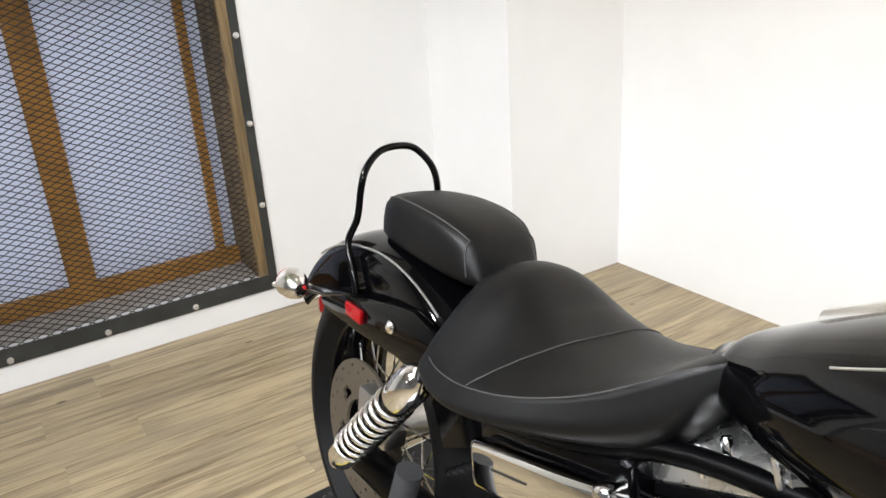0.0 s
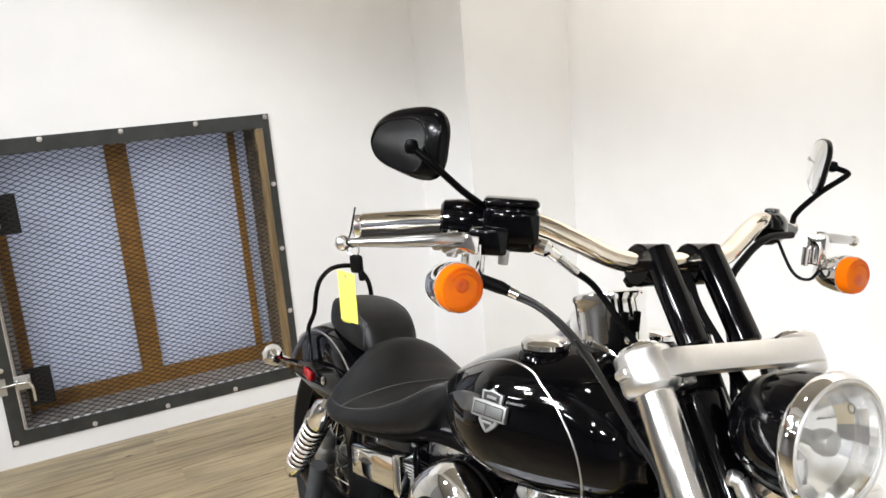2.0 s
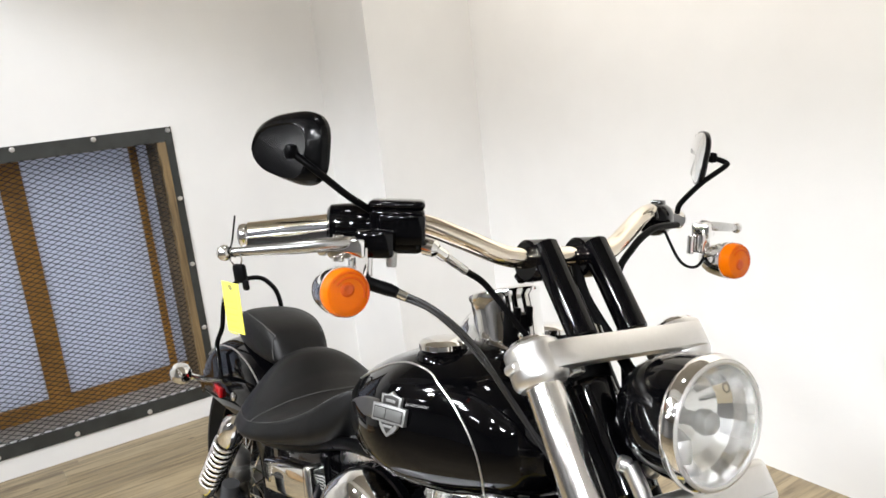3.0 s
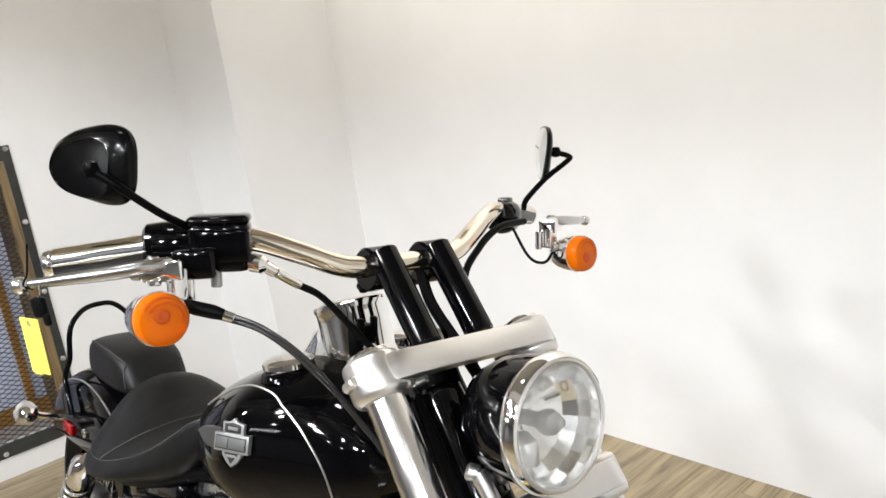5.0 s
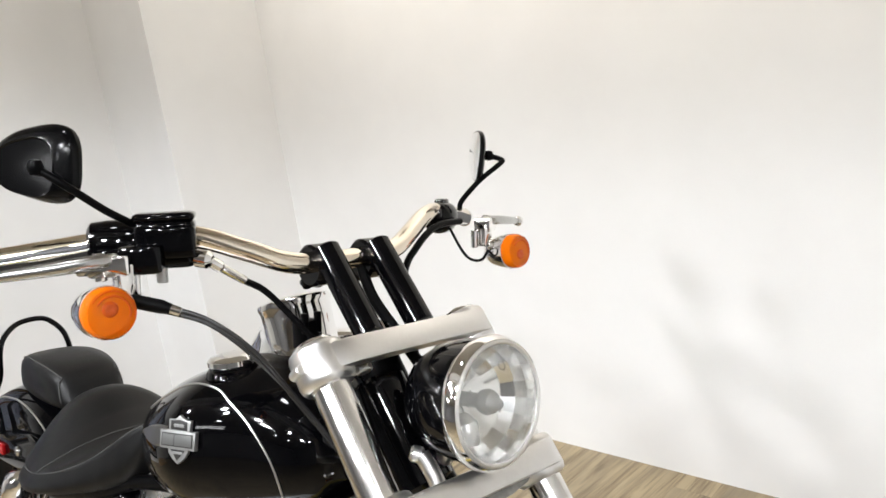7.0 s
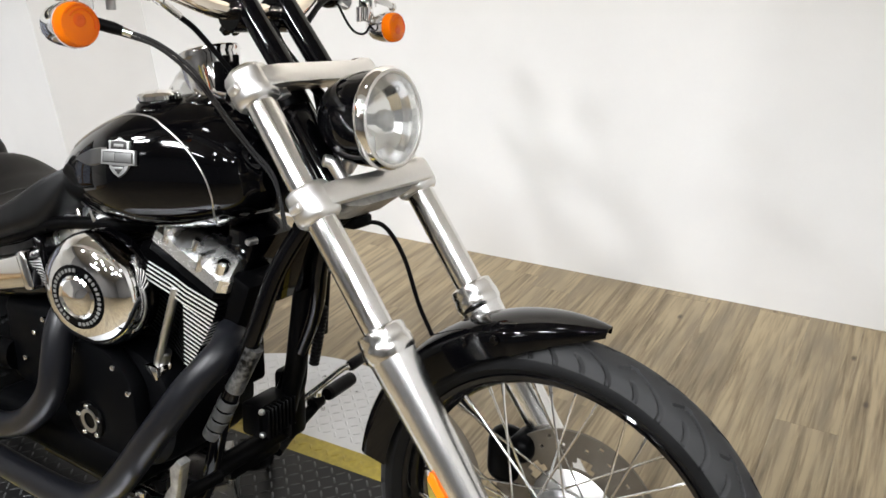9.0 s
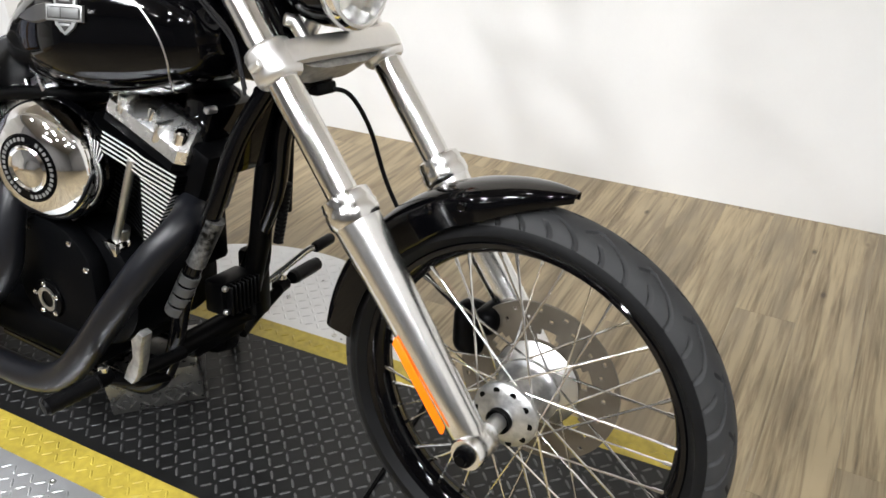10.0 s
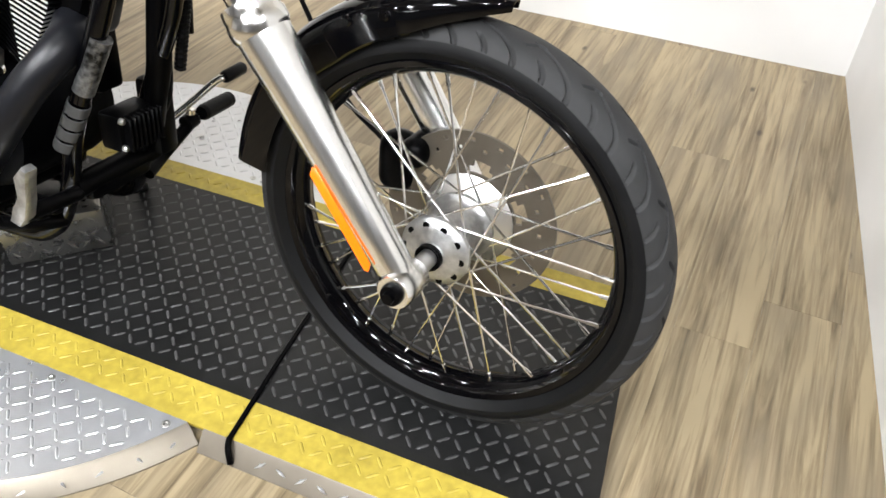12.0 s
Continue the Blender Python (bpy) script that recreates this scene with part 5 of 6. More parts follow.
for side in (-1, 1):
    def on_tank(x, z, lift=0.0012):
        """The point of the tank's flank at a given x and height."""
        lo, hi = (-math.pi / 2, math.pi / 2)
        for _ in range(40):
            mid = (lo + hi) / 2
            if tank_point(x, mid).z < z:
                lo = mid
            else:
                hi = mid
        p = tank_point(x, lo)
        return Vector((p.x, side * (p.y + lift), p.z))
    line = [on_tank(q.x, q.y, 0.0008) for q in smooth([(0.79, 0.870, 0), (0.825, 0.886, 0), (0.863, 0.904, 0), (0.914, 0.929, 0), (0.973, 0.947, 0), (1.022, 0.947, 0), (1.057, 0.933, 0), (1.088, 0.912, 0), (1.109, 0.890, 0), (1.126, 0.864, 0), (1.135, 0.835, 0), (1.132, 0.808, 0), (1.112, 0.775, 0), (1.088, 0.752, 0)], 7)]
    part("pinstripe", tube(line, 0.0015, 6), M_SILVER, tank, "silver pinstripe")
    # badge: a flat bar before a shield, with a long dart behind it that follows the flank
    def flank(x, z, lift):
        p, q, r = on_tank(x, z, 0), on_tank(x + 0.004, z, 0), on_tank(x, z + 0.004, 0)
        n = (q - p).cross(r - p).normalized()
        return p + n * (lift if n.y * side > 0 else -lift)
    bx, bz = 1.0030, 0.8830
    u = (flank(bx + 0.02, bz, 0.0) - flank(bx - 0.02, bz, 0.0)).normalized()
    v = (flank(bx, bz + 0.02, 0.0) - flank(bx, bz - 0.02, 0.0)).normalized()
    w = u.cross(v).normalized() * (1 if u.cross(v).y * side > 0 else -1)
    v = (w.cross(u) if w.cross(u).z > 0 else u.cross(w)).normalized()
    o = on_tank(bx, bz, 0.0) - 0.002 * w
    BM = Matrix(((u.x, v.x, w.x, o.x), (u.y, v.y, w.y, o.y), (u.z, v.z, w.z, o.z), (0, 0, 0, 1)))
    def plate(outline, lift, h, bevel=0.0008):
        bm = prism(outline, h, bevel, BM @ Matrix.Translation((0, 0, lift)))
        bmesh.ops.recalc_face_normals(bm, faces=bm.faces)
        return bm
    half = [(0.0, 0.0335), (0.0055, 0.0290), (0.0120, 0.0268), (0.0190, 0.0275), (0.0185, 0.0200), (0.0178, -0.010), (0.0165, -0.0180), (0.0095, -0.0265), (0.0, -0.0335)]
    sh = half + [(-q, r) for q, r in half[-2:0:-1]]
    quad = lambda a, b, c, d: [(a, c), (b, c), (b, d), (a, d)]
    badge = part("tank_badge", plate(sh, 0.0, 0.0062), M_BADGE, tank, "pewter shield badge")
    for z0, z1, k in ((0.0135, 0.0255, 1), (-0.0265, -0.0135, -1)):
        part("shield_field", plate([(q * 0.74, r) for q, r in ((-0.019, z0), (0.019, z0), (0.019 if k > 0 else 0.010, z1 if k > 0 else z0), (0.0, z1 + 0.002 * k), (-0.019 if k > 0 else -0.010, z1 if k > 0 else z0))] if k > 0 else [(-0.0125, z1), (0.0, z0 - 0.002), (0.0125, z1)], 0.0064, 0.0004, 0.0001), M_BADGE_DARK, badge)
        part("shield_bar", plate(quad(-0.0085, 0.0085, 0.5 * (z0 + z1) - (0.0022 if k > 0 else -0.0005), 0.5 * (z0 + z1) + (0.0022 if k > 0 else 0.004)), 0.0068, 0.0006, 0.0001), M_BADGE, badge)
    part("badge_bar", plate(quad(-0.0300, 0.0300, -0.0125, 0.0125), 0.0005, 0.0085), M_BADGE, badge)
    part("badge_recess", plate(quad(-0.0268, 0.0268, -0.0092, 0.0092), 0.0092, 0.0004, 0.0001), M_BADGE_DARK, badge)
    for q0, q1 in ((-0.0250, -0.0055), (-0.0040, 0.0250)):
        part("badge_lettering", plate(quad(q0, q1, -0.0074, 0.0074), 0.0096, 0.0008, 0.0002), M_BADGE_MID, badge)
    rings = []
    for k in range(13):
        f = k / 12
        x = 0.976 - 0.132 * f
        top = 0.897 - 0.046 * f ** 1.6 + 0.001 * f
        low = 0.872 - 0.012 * f - 0.011 * math.sin(math.pi * min(1, f * 1.1)) * (1 - f)
        low = min(low, top - 0.0015)
        mid = 0.5 * (top + low)
        rings.append([flank(x, low, 0.0002), flank(x, low + 0.2 * (mid - low), 0.0028), flank(x, mid, 0.0022 * (1 - f) + 0.0012), flank(x, top - 0.2 * (top - mid), 0.0028), flank(x, top, 0.0002)])
    part("badge_dart", loft(rings), M_DART, badge, "dark dart behind the badge")
for side in (-1, 1):
    part("cap_neck", lathe([(0.044, -0.020), (0.040, -0.011), (0.036, -0.008), (0.030, -0.006), (0, -0.006)], 32, Matrix.Translation((0.993, side * 0.106, 0.975)) @ Matrix.Rotation(radians(-4), 4, "Y") @ Matrix.Rotation(radians(-side * 3), 4, "X")), M_GLOSS, tank)
    part("gas_cap", lathe([(0, -0.008), (0.034, -0.008), (0.0375, -0.004), (0.0375, 0.003), (0.034, 0.007), (0.020, 0.010), (0, 0.011)], 32, Matrix.Translation((0.993, side * 0.106, 0.975)) @ Matrix.Rotation(radians(-4), 4, "Y") @ Matrix.Rotation(radians(-side * 3), 4, "X")), M_CHROME, tank, "chrome filler cap")
console = part("dash_console", loft([[Vector((x, w * math.cos(a), zb + (zt - zb) * max(0, math.sin(a)) ** 0.7)) for a in [math.pi * i / 16 for i in range(17)]] for x, w, zb, zt in ((0.70, 0.012, 0.845, 0.868), (0.78, 0.024, 0.880, 0.910), (0.86, 0.032, 0.915, 0.945), (0.91, 0.040, 0.930, 0.975), (0.950, 0.050, 0.940, 1.018), (0.985, 0.056, 0.945, 1.040), (1.04, 0.056, 0.945, 1.020), (1.09, 0.042, 0.940, 0.985))], loop=True), M_CHROME, bike, "chrome tank console")
speed_m = Matrix.Translation((1.022, 0, 0.982)) @ Matrix.Rotation(radians(-18), 4, "Y")
part("speedometer", lathe([(0, -0.05), (0.056, -0.05), (0.054, 0.0), (0.054, 0.034), (0.055, 0.058), (0.058, 0.064), (0.057, 0.070), (0.050, 0.073), (0.048, 0.068), (0, 0.068)], 40, speed_m), M_CHROME, console, "chrome speedometer cup")
part("dial", lathe([(0.047, 0.0685), (0, 0.0690)], 32, speed_m), M_SATIN, console, "black dial")
ignition = part("ignition_switch", joined(box(0.030, 0.030, 0.052, (1.092, -0.045, 1.012), 0.005), box(0.010, 0.008, 0.030, (1.106, -0.056, 1.034), 0.002), box(0.010, 0.008, 0.030, (1.106, -0.034, 1.034), 0.002)), M_SATIN, bike, "black ignition switch behind the yoke")
part("switch_barrel", rod((1.100, -0.046, 1.010), (1.116, -0.047, 1.006), 0.009, 14, 0.3), M_CHROME, ignition, "chrome lock barrel")

# -- seats --
SEAT = [  # x, lower edge, seam, middle height, half width
    (0.165, 0.640, 0.655, 0.700, 0.080), (0.180, 0.628, 0.648, 0.738, 0.125), (0.215, 0.615, 0.642, 0.767, 0.166), (0.245, 0.610, 0.642, 0.776, 0.180), (0.285, 0.606, 0.643, 0.772, 0.190), (0.340, 0.610, 0.652, 0.740, 0.196), (0.420, 0.622, 0.672, 0.712, 0.186),
    (0.500, 0.638, 0.703, 0.714, 0.160), (0.560, 0.653, 0.736, 0.744, 0.138), (0.600, 0.668, 0.766, 0.780, 0.121), (0.628, 0.700, 0.786, 0.800, 0.105), (0.660, 0.764, 0.804, 0.816, 0.078), (0.690, 0.796, 0.808, 0.818, 0.042)]


def seat_ring(x, n=40):
    zl, zs, zm, hw = interp(SEAT, x)
    ring = []
    for k in range(n):
        a = 2 * math.pi * k / n
        c, s = math.cos(a), math.sin(a)
        p = 1.65 if s > 0 else 4.5
        rr = (abs(c) ** p + abs(s) ** p) ** (-1 / p)
        if s >= 0:
            bell = 0.42 * min(1.0, max(0.0, (0.58 - x) / 0.10))      # a dome with flared flanks, plain towards the nose
            rise = (1 - bell) * rr * s + bell * (0.5 + 0.5 * math.cos(math.pi * min(1.0, abs(rr * c)) ** 1.6))
            y, z = hw * rr * c, zs + (zm - zs) * rise
        else:
            y, z = hw * rr * c * (1 + 0.17 * (-rr * s) ** 1.1), zs + (zs - zl) * rr * s
        ring.append(Vector((x, y, z)))
    return ring


seat = part("rider_seat", loft([seat_ring(0.165 + 0.525 * k / 60, 56) for k in range(61)]), M_LEATHER, bike, "black vinyl solo seat with stitched seams", sharp=70)


def over_seat(x, f, lift=0.0008):
    """A point on the seat's top; f from -1 to 1 across it."""
    ring = seat_ring(x, 900)
    hw = interp(SEAT, x)[3]
    best = min((p for p in ring if p.z >= interp(SEAT, x)[1] - 0.0005), key=lambda p: abs(p.y - f * hw))
    return best + Vector((0, 0, lift))


for side in (-1, 1):
    part("stitching", tube(smooth([over_seat(0.20 + 0.048 * k, side * 0.992) for k in range(11)], 5), 0.0011, 6), M_STITCH, seat, "stitched seam")
part("stitching", tube(smooth([over_seat(x, f) for x, f in ((0.356, -0.985), (0.362, -0.93), (0.374, -0.80), (0.388, -0.60), (0.398, -0.30), (0.402, 0.0), (0.398, 0.30), (0.388, 0.60), (0.374, 0.80), (0.362, 0.93), (0.356, 0.985))], 6), 0.0011, 6), M_STITCH, seat, "stitched seam across the seat")

pad_rings = []
for k in range(29):
    t = k / 28
    x = -0.136 + 0.330 * t
    e = min(1, math.sin(math.pi * min(max(t, 0.012), 0.988)) ** 0.16)
    hw, zb, zt = 0.092 * (0.88 + 0.12 * t) * e, 0.722 - 0.006 * t, 0.722 - 0.006 * t + 0.099 * e
    ring = []
    for i in range(40):
        a = 2 * math.pi * i / 40
        c, q = math.cos(a), math.sin(a)
        pw = 5.5
        rr = (abs(c) ** pw + abs(q) ** pw) ** (-1 / pw)
        ring.append(Vector((x - 0.014 * max(0.0, rr * q + 0.4) * max(0.0, (t - 0.6) / 0.4) ** 1.5, hw * rr * c * (1 - 0.06 * max(0, rr * q)), (zb + zt) / 2 + (zt - zb) / 2 * rr * q + 0.004 * (1 - (rr * c) ** 2) * (1 if q > 0 else 0))))
    pad_rings.append(ring)
pad = part("passenger_pad", loft(pad_rings), M_LEATHER, bike, "black vinyl passenger pad", sharp=70)
for side in (-1, 1):
    edge = 5 if side > 0 else 15
    run = [pad_rings[k][edge] * 1.0 for k in range(3, 26)] + [pad_rings[26][edge - side * q] for q in range(0, 9)]
    part("piping", tube([p + Vector((0, side * 0.0006, 0.0006)) for p in run], 0.0015, 6), M_STITCH, pad, "stitched edge")

# -- sissy bar --
SB = [(-0.085, -0.122, 0.600), (-0.105, -0.122, 0.655), (-0.140, -0.118, 0.705), (-0.130, -0.106, 0.755), (-0.126, -0.103, 0.815), (-0.132, -0.090, 0.850), (-0.145, -0.056, 0.877), (-0.148, -0.014, 0.885),
      (-0.145, 0.020, 0.879), (-0.130, 0.048, 0.850), (-0.122, 0.060, 0.815), (-0.128, 0.074, 0.755), (-0.140, 0.118, 0.705), (-0.105, 0.122, 0.655), (-0.085, 0.122, 0.600)]
part("sissy_bar", tube(smooth([(x - 0.008, y, z) for x, y, z in SB], 6), 0.0068, 12), M_GLOSS, bike, "slim black sissy bar")

# -- rear fender and struts --
def r_rear(a):
    return 0.408 + 0.030 * max(0, (a - 100) / 55)


rf = part("rear_fender", loft(fender_rings(FA, r_rear, 28, 152, lambda a: 0.108 * (1 - 0.10 * max(0, (a - 120) / 32)), lambda a: 0.060 if a < 120 else 0.060 - 0.045 * (a - 120) / 32, 44, 0.004, bulge=0.55)), M_GLOSS, bike, "gloss black bobbed rear fender")
for side in (-1, 1):
    pts = []
    for k in range(25):
        a = radians(62 + (128 - 62) * k / 24)
        R = r_rear(math.degrees(a)) - 0.004
        pts.append(FA + Vector((R * math.cos(a) - 0.0, side * 0.094, R * math.sin(a) - 0.020)))
    part("pinstripe", tube(pts, 0.0022, 6), M_SILVER, rf, "silver pinstripe")
    strut = part("fender_strut", prism([(0.200, 0.560), (0.200, 0.650), (0.120, 0.668), (-0.10, 0.622), (-0.215, 0.592), (-0.225, 0.570), (-0.205, 0.556), (-0.06, 0.560), (0.08, 0.570)], 0.020, 0.004, Matrix(((1, 0, 0, 0), (0, 0, side, side * 0.116), (0, 1, 0, 0), (0, 0, 0, 1)))), M_GLOSS, bike, "black fender strut")
    part("strut_bolt", lathe([(0.012, 0), (0.012, 0.004), (0.008, 0.008), (0, 0.009)], 16, along((0.060, side * 0.136, 0.618), (0.060, side * 0.2, 0.618))), M_CHROME, strut)
    part("red_reflector", box(0.062, 0.009, 0.026, (-0.070, side * 0.140, 0.597), 0.003, 2, None), M_RED, strut, "red side reflector")
    sig = part("rear_turn_signal", joined(lathe([(0, -0.040), (0.012, -0.038), (0.022, -0.026), (0.0285, -0.006), (0.030, 0.012), (0.027, 0.014), (0, 0.012)], 32, Matrix.Translation((-0.200, side * 0.205, 0.617)) @ Vector((-1, 0, 0)).to_track_quat("Z", "Y").to_matrix().to_4x4()), rod((-0.190, side * 0.130, 0.590), (-0.192, side * 0.185, 0.612), 0.008, 12)), M_CHROME, bike, "chrome bullet rear turn signal")
    part("rear_lens", lathe([(0.026, 0.012), (0.028, 0.018), (0.022, 0.026), (0, 0.030)], 24, Matrix.Translation((-0.200, side * 0.205, 0.617)) @ Vector((-1, 0, 0)).to_track_quat("Z", "Y").to_matrix().to_4x4()), M_RED, sig, "red signal lens")
    # shock absorber
    p, q = Vector((0.226, side * 0.188, 0.606)), Vector((0.006, side * 0.195, 0.352))
    d = (q - p).normalized()
    L = (q - p).length
    shock = part("shock_absorber", joined(lathe([(0, -0.02), (0.014, -0.02), (0.021, -0.012), (0.030, 0.0), (0.031, 0.045), (0.029, 0.062), (0.024, 0.066), (0.016, 0.068), (0.016, L - 0.06), (0.026, L - 0.056), (0.028, L - 0.045), (0.026, L - 0.012), (0.016, L), (0, L)], 28, along(p, q)), rod(p + Vector((0, -0.016, 0)), p + Vector((0, 0.016, 0)), 0.017, 16), rod(q + Vector((0, -0.016, 0)), q + Vector((0, 0.016, 0)), 0.016, 16)), M_CHROME, bike, "chrome rear shock absorber")
    M = along(p, q)
    coil = [M @ Vector((0.0285 * math.cos(2 * math.pi * t / 18), 0.0285 * math.sin(2 * math.pi * t / 18), 0.066 + (L - 0.126) * t / (18 * 9))) for t in range(18 * 9 + 1)]
    # added black sleeve gives the shade between the coils as colour
    part("dark_gap_sleeve", lathe([(0.015, 0.069), (0.0205, 0.070), (0.0205, L - 0.062), (0.015, L - 0.061)], 24, M), M_GLOSS, shock, "black sleeve added to darken the gaps of the spring")
    part("coil_spring", tube(coil, 0.0050, 10), M_CHROME_WORN, shock, "chrome coil spring")
    part("shock_bolt", lathe([(0.011, 0), (0.011, 0.006), (0.007, 0.009), (0, 0.009)], 16, along(p + Vector((0, side * 0.016, 0)), p + Vector((0, side * 0.1, 0)))), M_CHROME, shock)
    part("swingarm_leg", tube([(0.42, side * 0.110, 0.335), (0.20, side * 0.128, 0.330), (-0.055, side * 0.132, 0.322), (-0.10, side * 0.132, 0.320)], [0.024, 0.026, 0.026, 0.020], 12, flat=1.5), M_SATIN, bike, "black swingarm")
part("rear_caliper", joined(box(0.11, 0.045, 0.065, (-0.005, -0.110, 0.425), 0.012, 2), box(0.05, 0.05, 0.04, (0.045, -0.118, 0.40), 0.01, 2)), M_STEEL, bike, "grey rear brake caliper")
bel = []
for k in range(35):
    bel.append((0.0168 + 0.0042 * math.cos(math.pi * k), 0.145 * k / 34))
part("ribbed_hose", lathe([(0, 0)] + bel + [(0, 0.145)], 20, along((0.262, -0.21, 0.480), (0.228, -0.215, 0.335))), M_BELLOWS, bike, "grey ribbed conduit beside the swingarm", sharp=12)
part("tail_lamp", box(0.04, 0.07, 0.045, (-0.440, 0, 0.46), 0.012, 2), M_RED, rf, "red tail lamp")

# -- side covers --
cover = part("battery_box", box(0.30, 0.25, 0.135, (0.455, 0, 0.560), 0.018, 3, Matrix.Translation((0.455, 0, 0.56)) @ Matrix.Rotation(radians(-14), 4, "Y") @ Matrix.Translation((-0.455, 0, -0.56))), M_GLOSS, bike, "gloss black battery box")
cm = Matrix.Translation((0.465, -0.140, 0.555)) @ Matrix.Rotation(radians(-15.5), 4, "Y")
face = part("chrome_cover", box(0.275, 0.034, 0.076, (0, 0, 0), 0.012, 3, cm), M_CHROME, cover, "chrome side cover strip with model script")
part("script_bar", box(0.075, 0.001, 0.0035, (-0.045, -0.0175, 0.006), 0, 1, cm), M_BADGE_DARK, cover)
part("cover_end", box(0.028, 0.044, 0.088, (0.128, 0, 0), 0.010, 3, cm), M_CHROME, cover)
part("frame_rail", tube(smooth([(0.20, -0.135, 0.600), (0.30, -0.140, 0.590), (0.50, -0.130, 0.640), (0.65, -0.095, 0.690), (0.90, -0.055, 0.720), (1.15, -0.035, 0.800)], 6), 0.014, 12), M_SATIN, bike, "black frame rail")
part("frame_rail", tube(smooth([(0.20, 0.135, 0.600), (0.30, 0.140, 0.590), (0.50, 0.130, 0.640), (0.65, 0.095, 0.690), (0.90, 0.055, 0.720), (1.15, 0.035, 0.800)], 6), 0.014, 12), M_SATIN, bike, "black frame rail")

# -- engine --
CR = Vector((0.838, 0, 0.330))
case = part("crankcase", joined(
    lathe([(0, -0.115), (0.115, -0.115), (0.130, -0.105), (0.135, -0.08), (0.135, 0.08), (0.130, 0.105), (0.115, 0.115), (0, 0.115)], 40, Matrix.Translation(CR) @ Y90),
    box(0.27, 0.22, 0.22, (0.52, 0, 0.375), 0.03, 3), box(0.30, 0.20, 0.12, (0.66, 0, 0.27), 0.03, 3)), M_MATTE, bike, "matte black crankcase and gearbox")
cam_out = [(0.115 * math.cos(a) * (1.15 if math.cos(a) > 0 else 1.0), 0.105 * math.sin(a) + (0.045 if math.sin(a) > 0.2 else 0)) for a in [2 * math.pi * k / 28 for k in range(28)]]
camcover = part("cam_cover", prism(cam_out, 0.040, 0.010, Matrix(((1, 0, 0, 0.775), (0, 0, -1, -0.112), (0, 1, 0, 0.325), (0, 0, 0, 1)))), M_MATTE, case, "matte black cam cover")
part("timer_cover", lathe([(0, 0.0), (0.040, 0.0), (0.042, 0.004), (0.040, 0.008), (0.030, 0.010), (0.028, 0.007), (0, 0.007)], 36, along((0.762, -0.150, 0.298), (0.762, -0.3, 0.298))), M_SATIN, camcover, "round timer cover")
part("timer_ring", lathe([(0.018, 0.010), (0.026, 0.0115), (0.026, 0.008), (0.018, 0.0085)], 32, along((0.762, -0.150, 0.298), (0.762, -0.3, 0.298))), M_STEEL, camcover)
screw_m = mesh_of("cover_screw", lathe([(0.0065, 0), (0.0065, 0.005), (0.004, 0.007), (0, 0.0055)], 12, Matrix.Rotation(radians(90), 4, "X")), M_CHROME)
for k in range(5):
    a = 2 * math.pi * k / 5 + 0.4
    shared("cover_screw", screw_m, camcover, Matrix.Translation((0.762 + 0.034 * math.cos(a), -0.157, 0.298 + 0.034 * math.sin(a))))
for sx, sz in ((0.690, 0.420), (0.730, 0.448), (0.850, 0.440), (0.890, 0.395)):
    shared("cover_screw", screw_m, camcover, Matrix.Translation((sx, -0.150, sz)))
for sx, sz in ((0.47, 0.345), (0.52, 0.42), (0.56, 0.46), (0.60, 0.445), (0.545, 0.33)):
    shared("cover_screw", screw_m, case, Matrix.Translation((sx, -0.112, sz)))

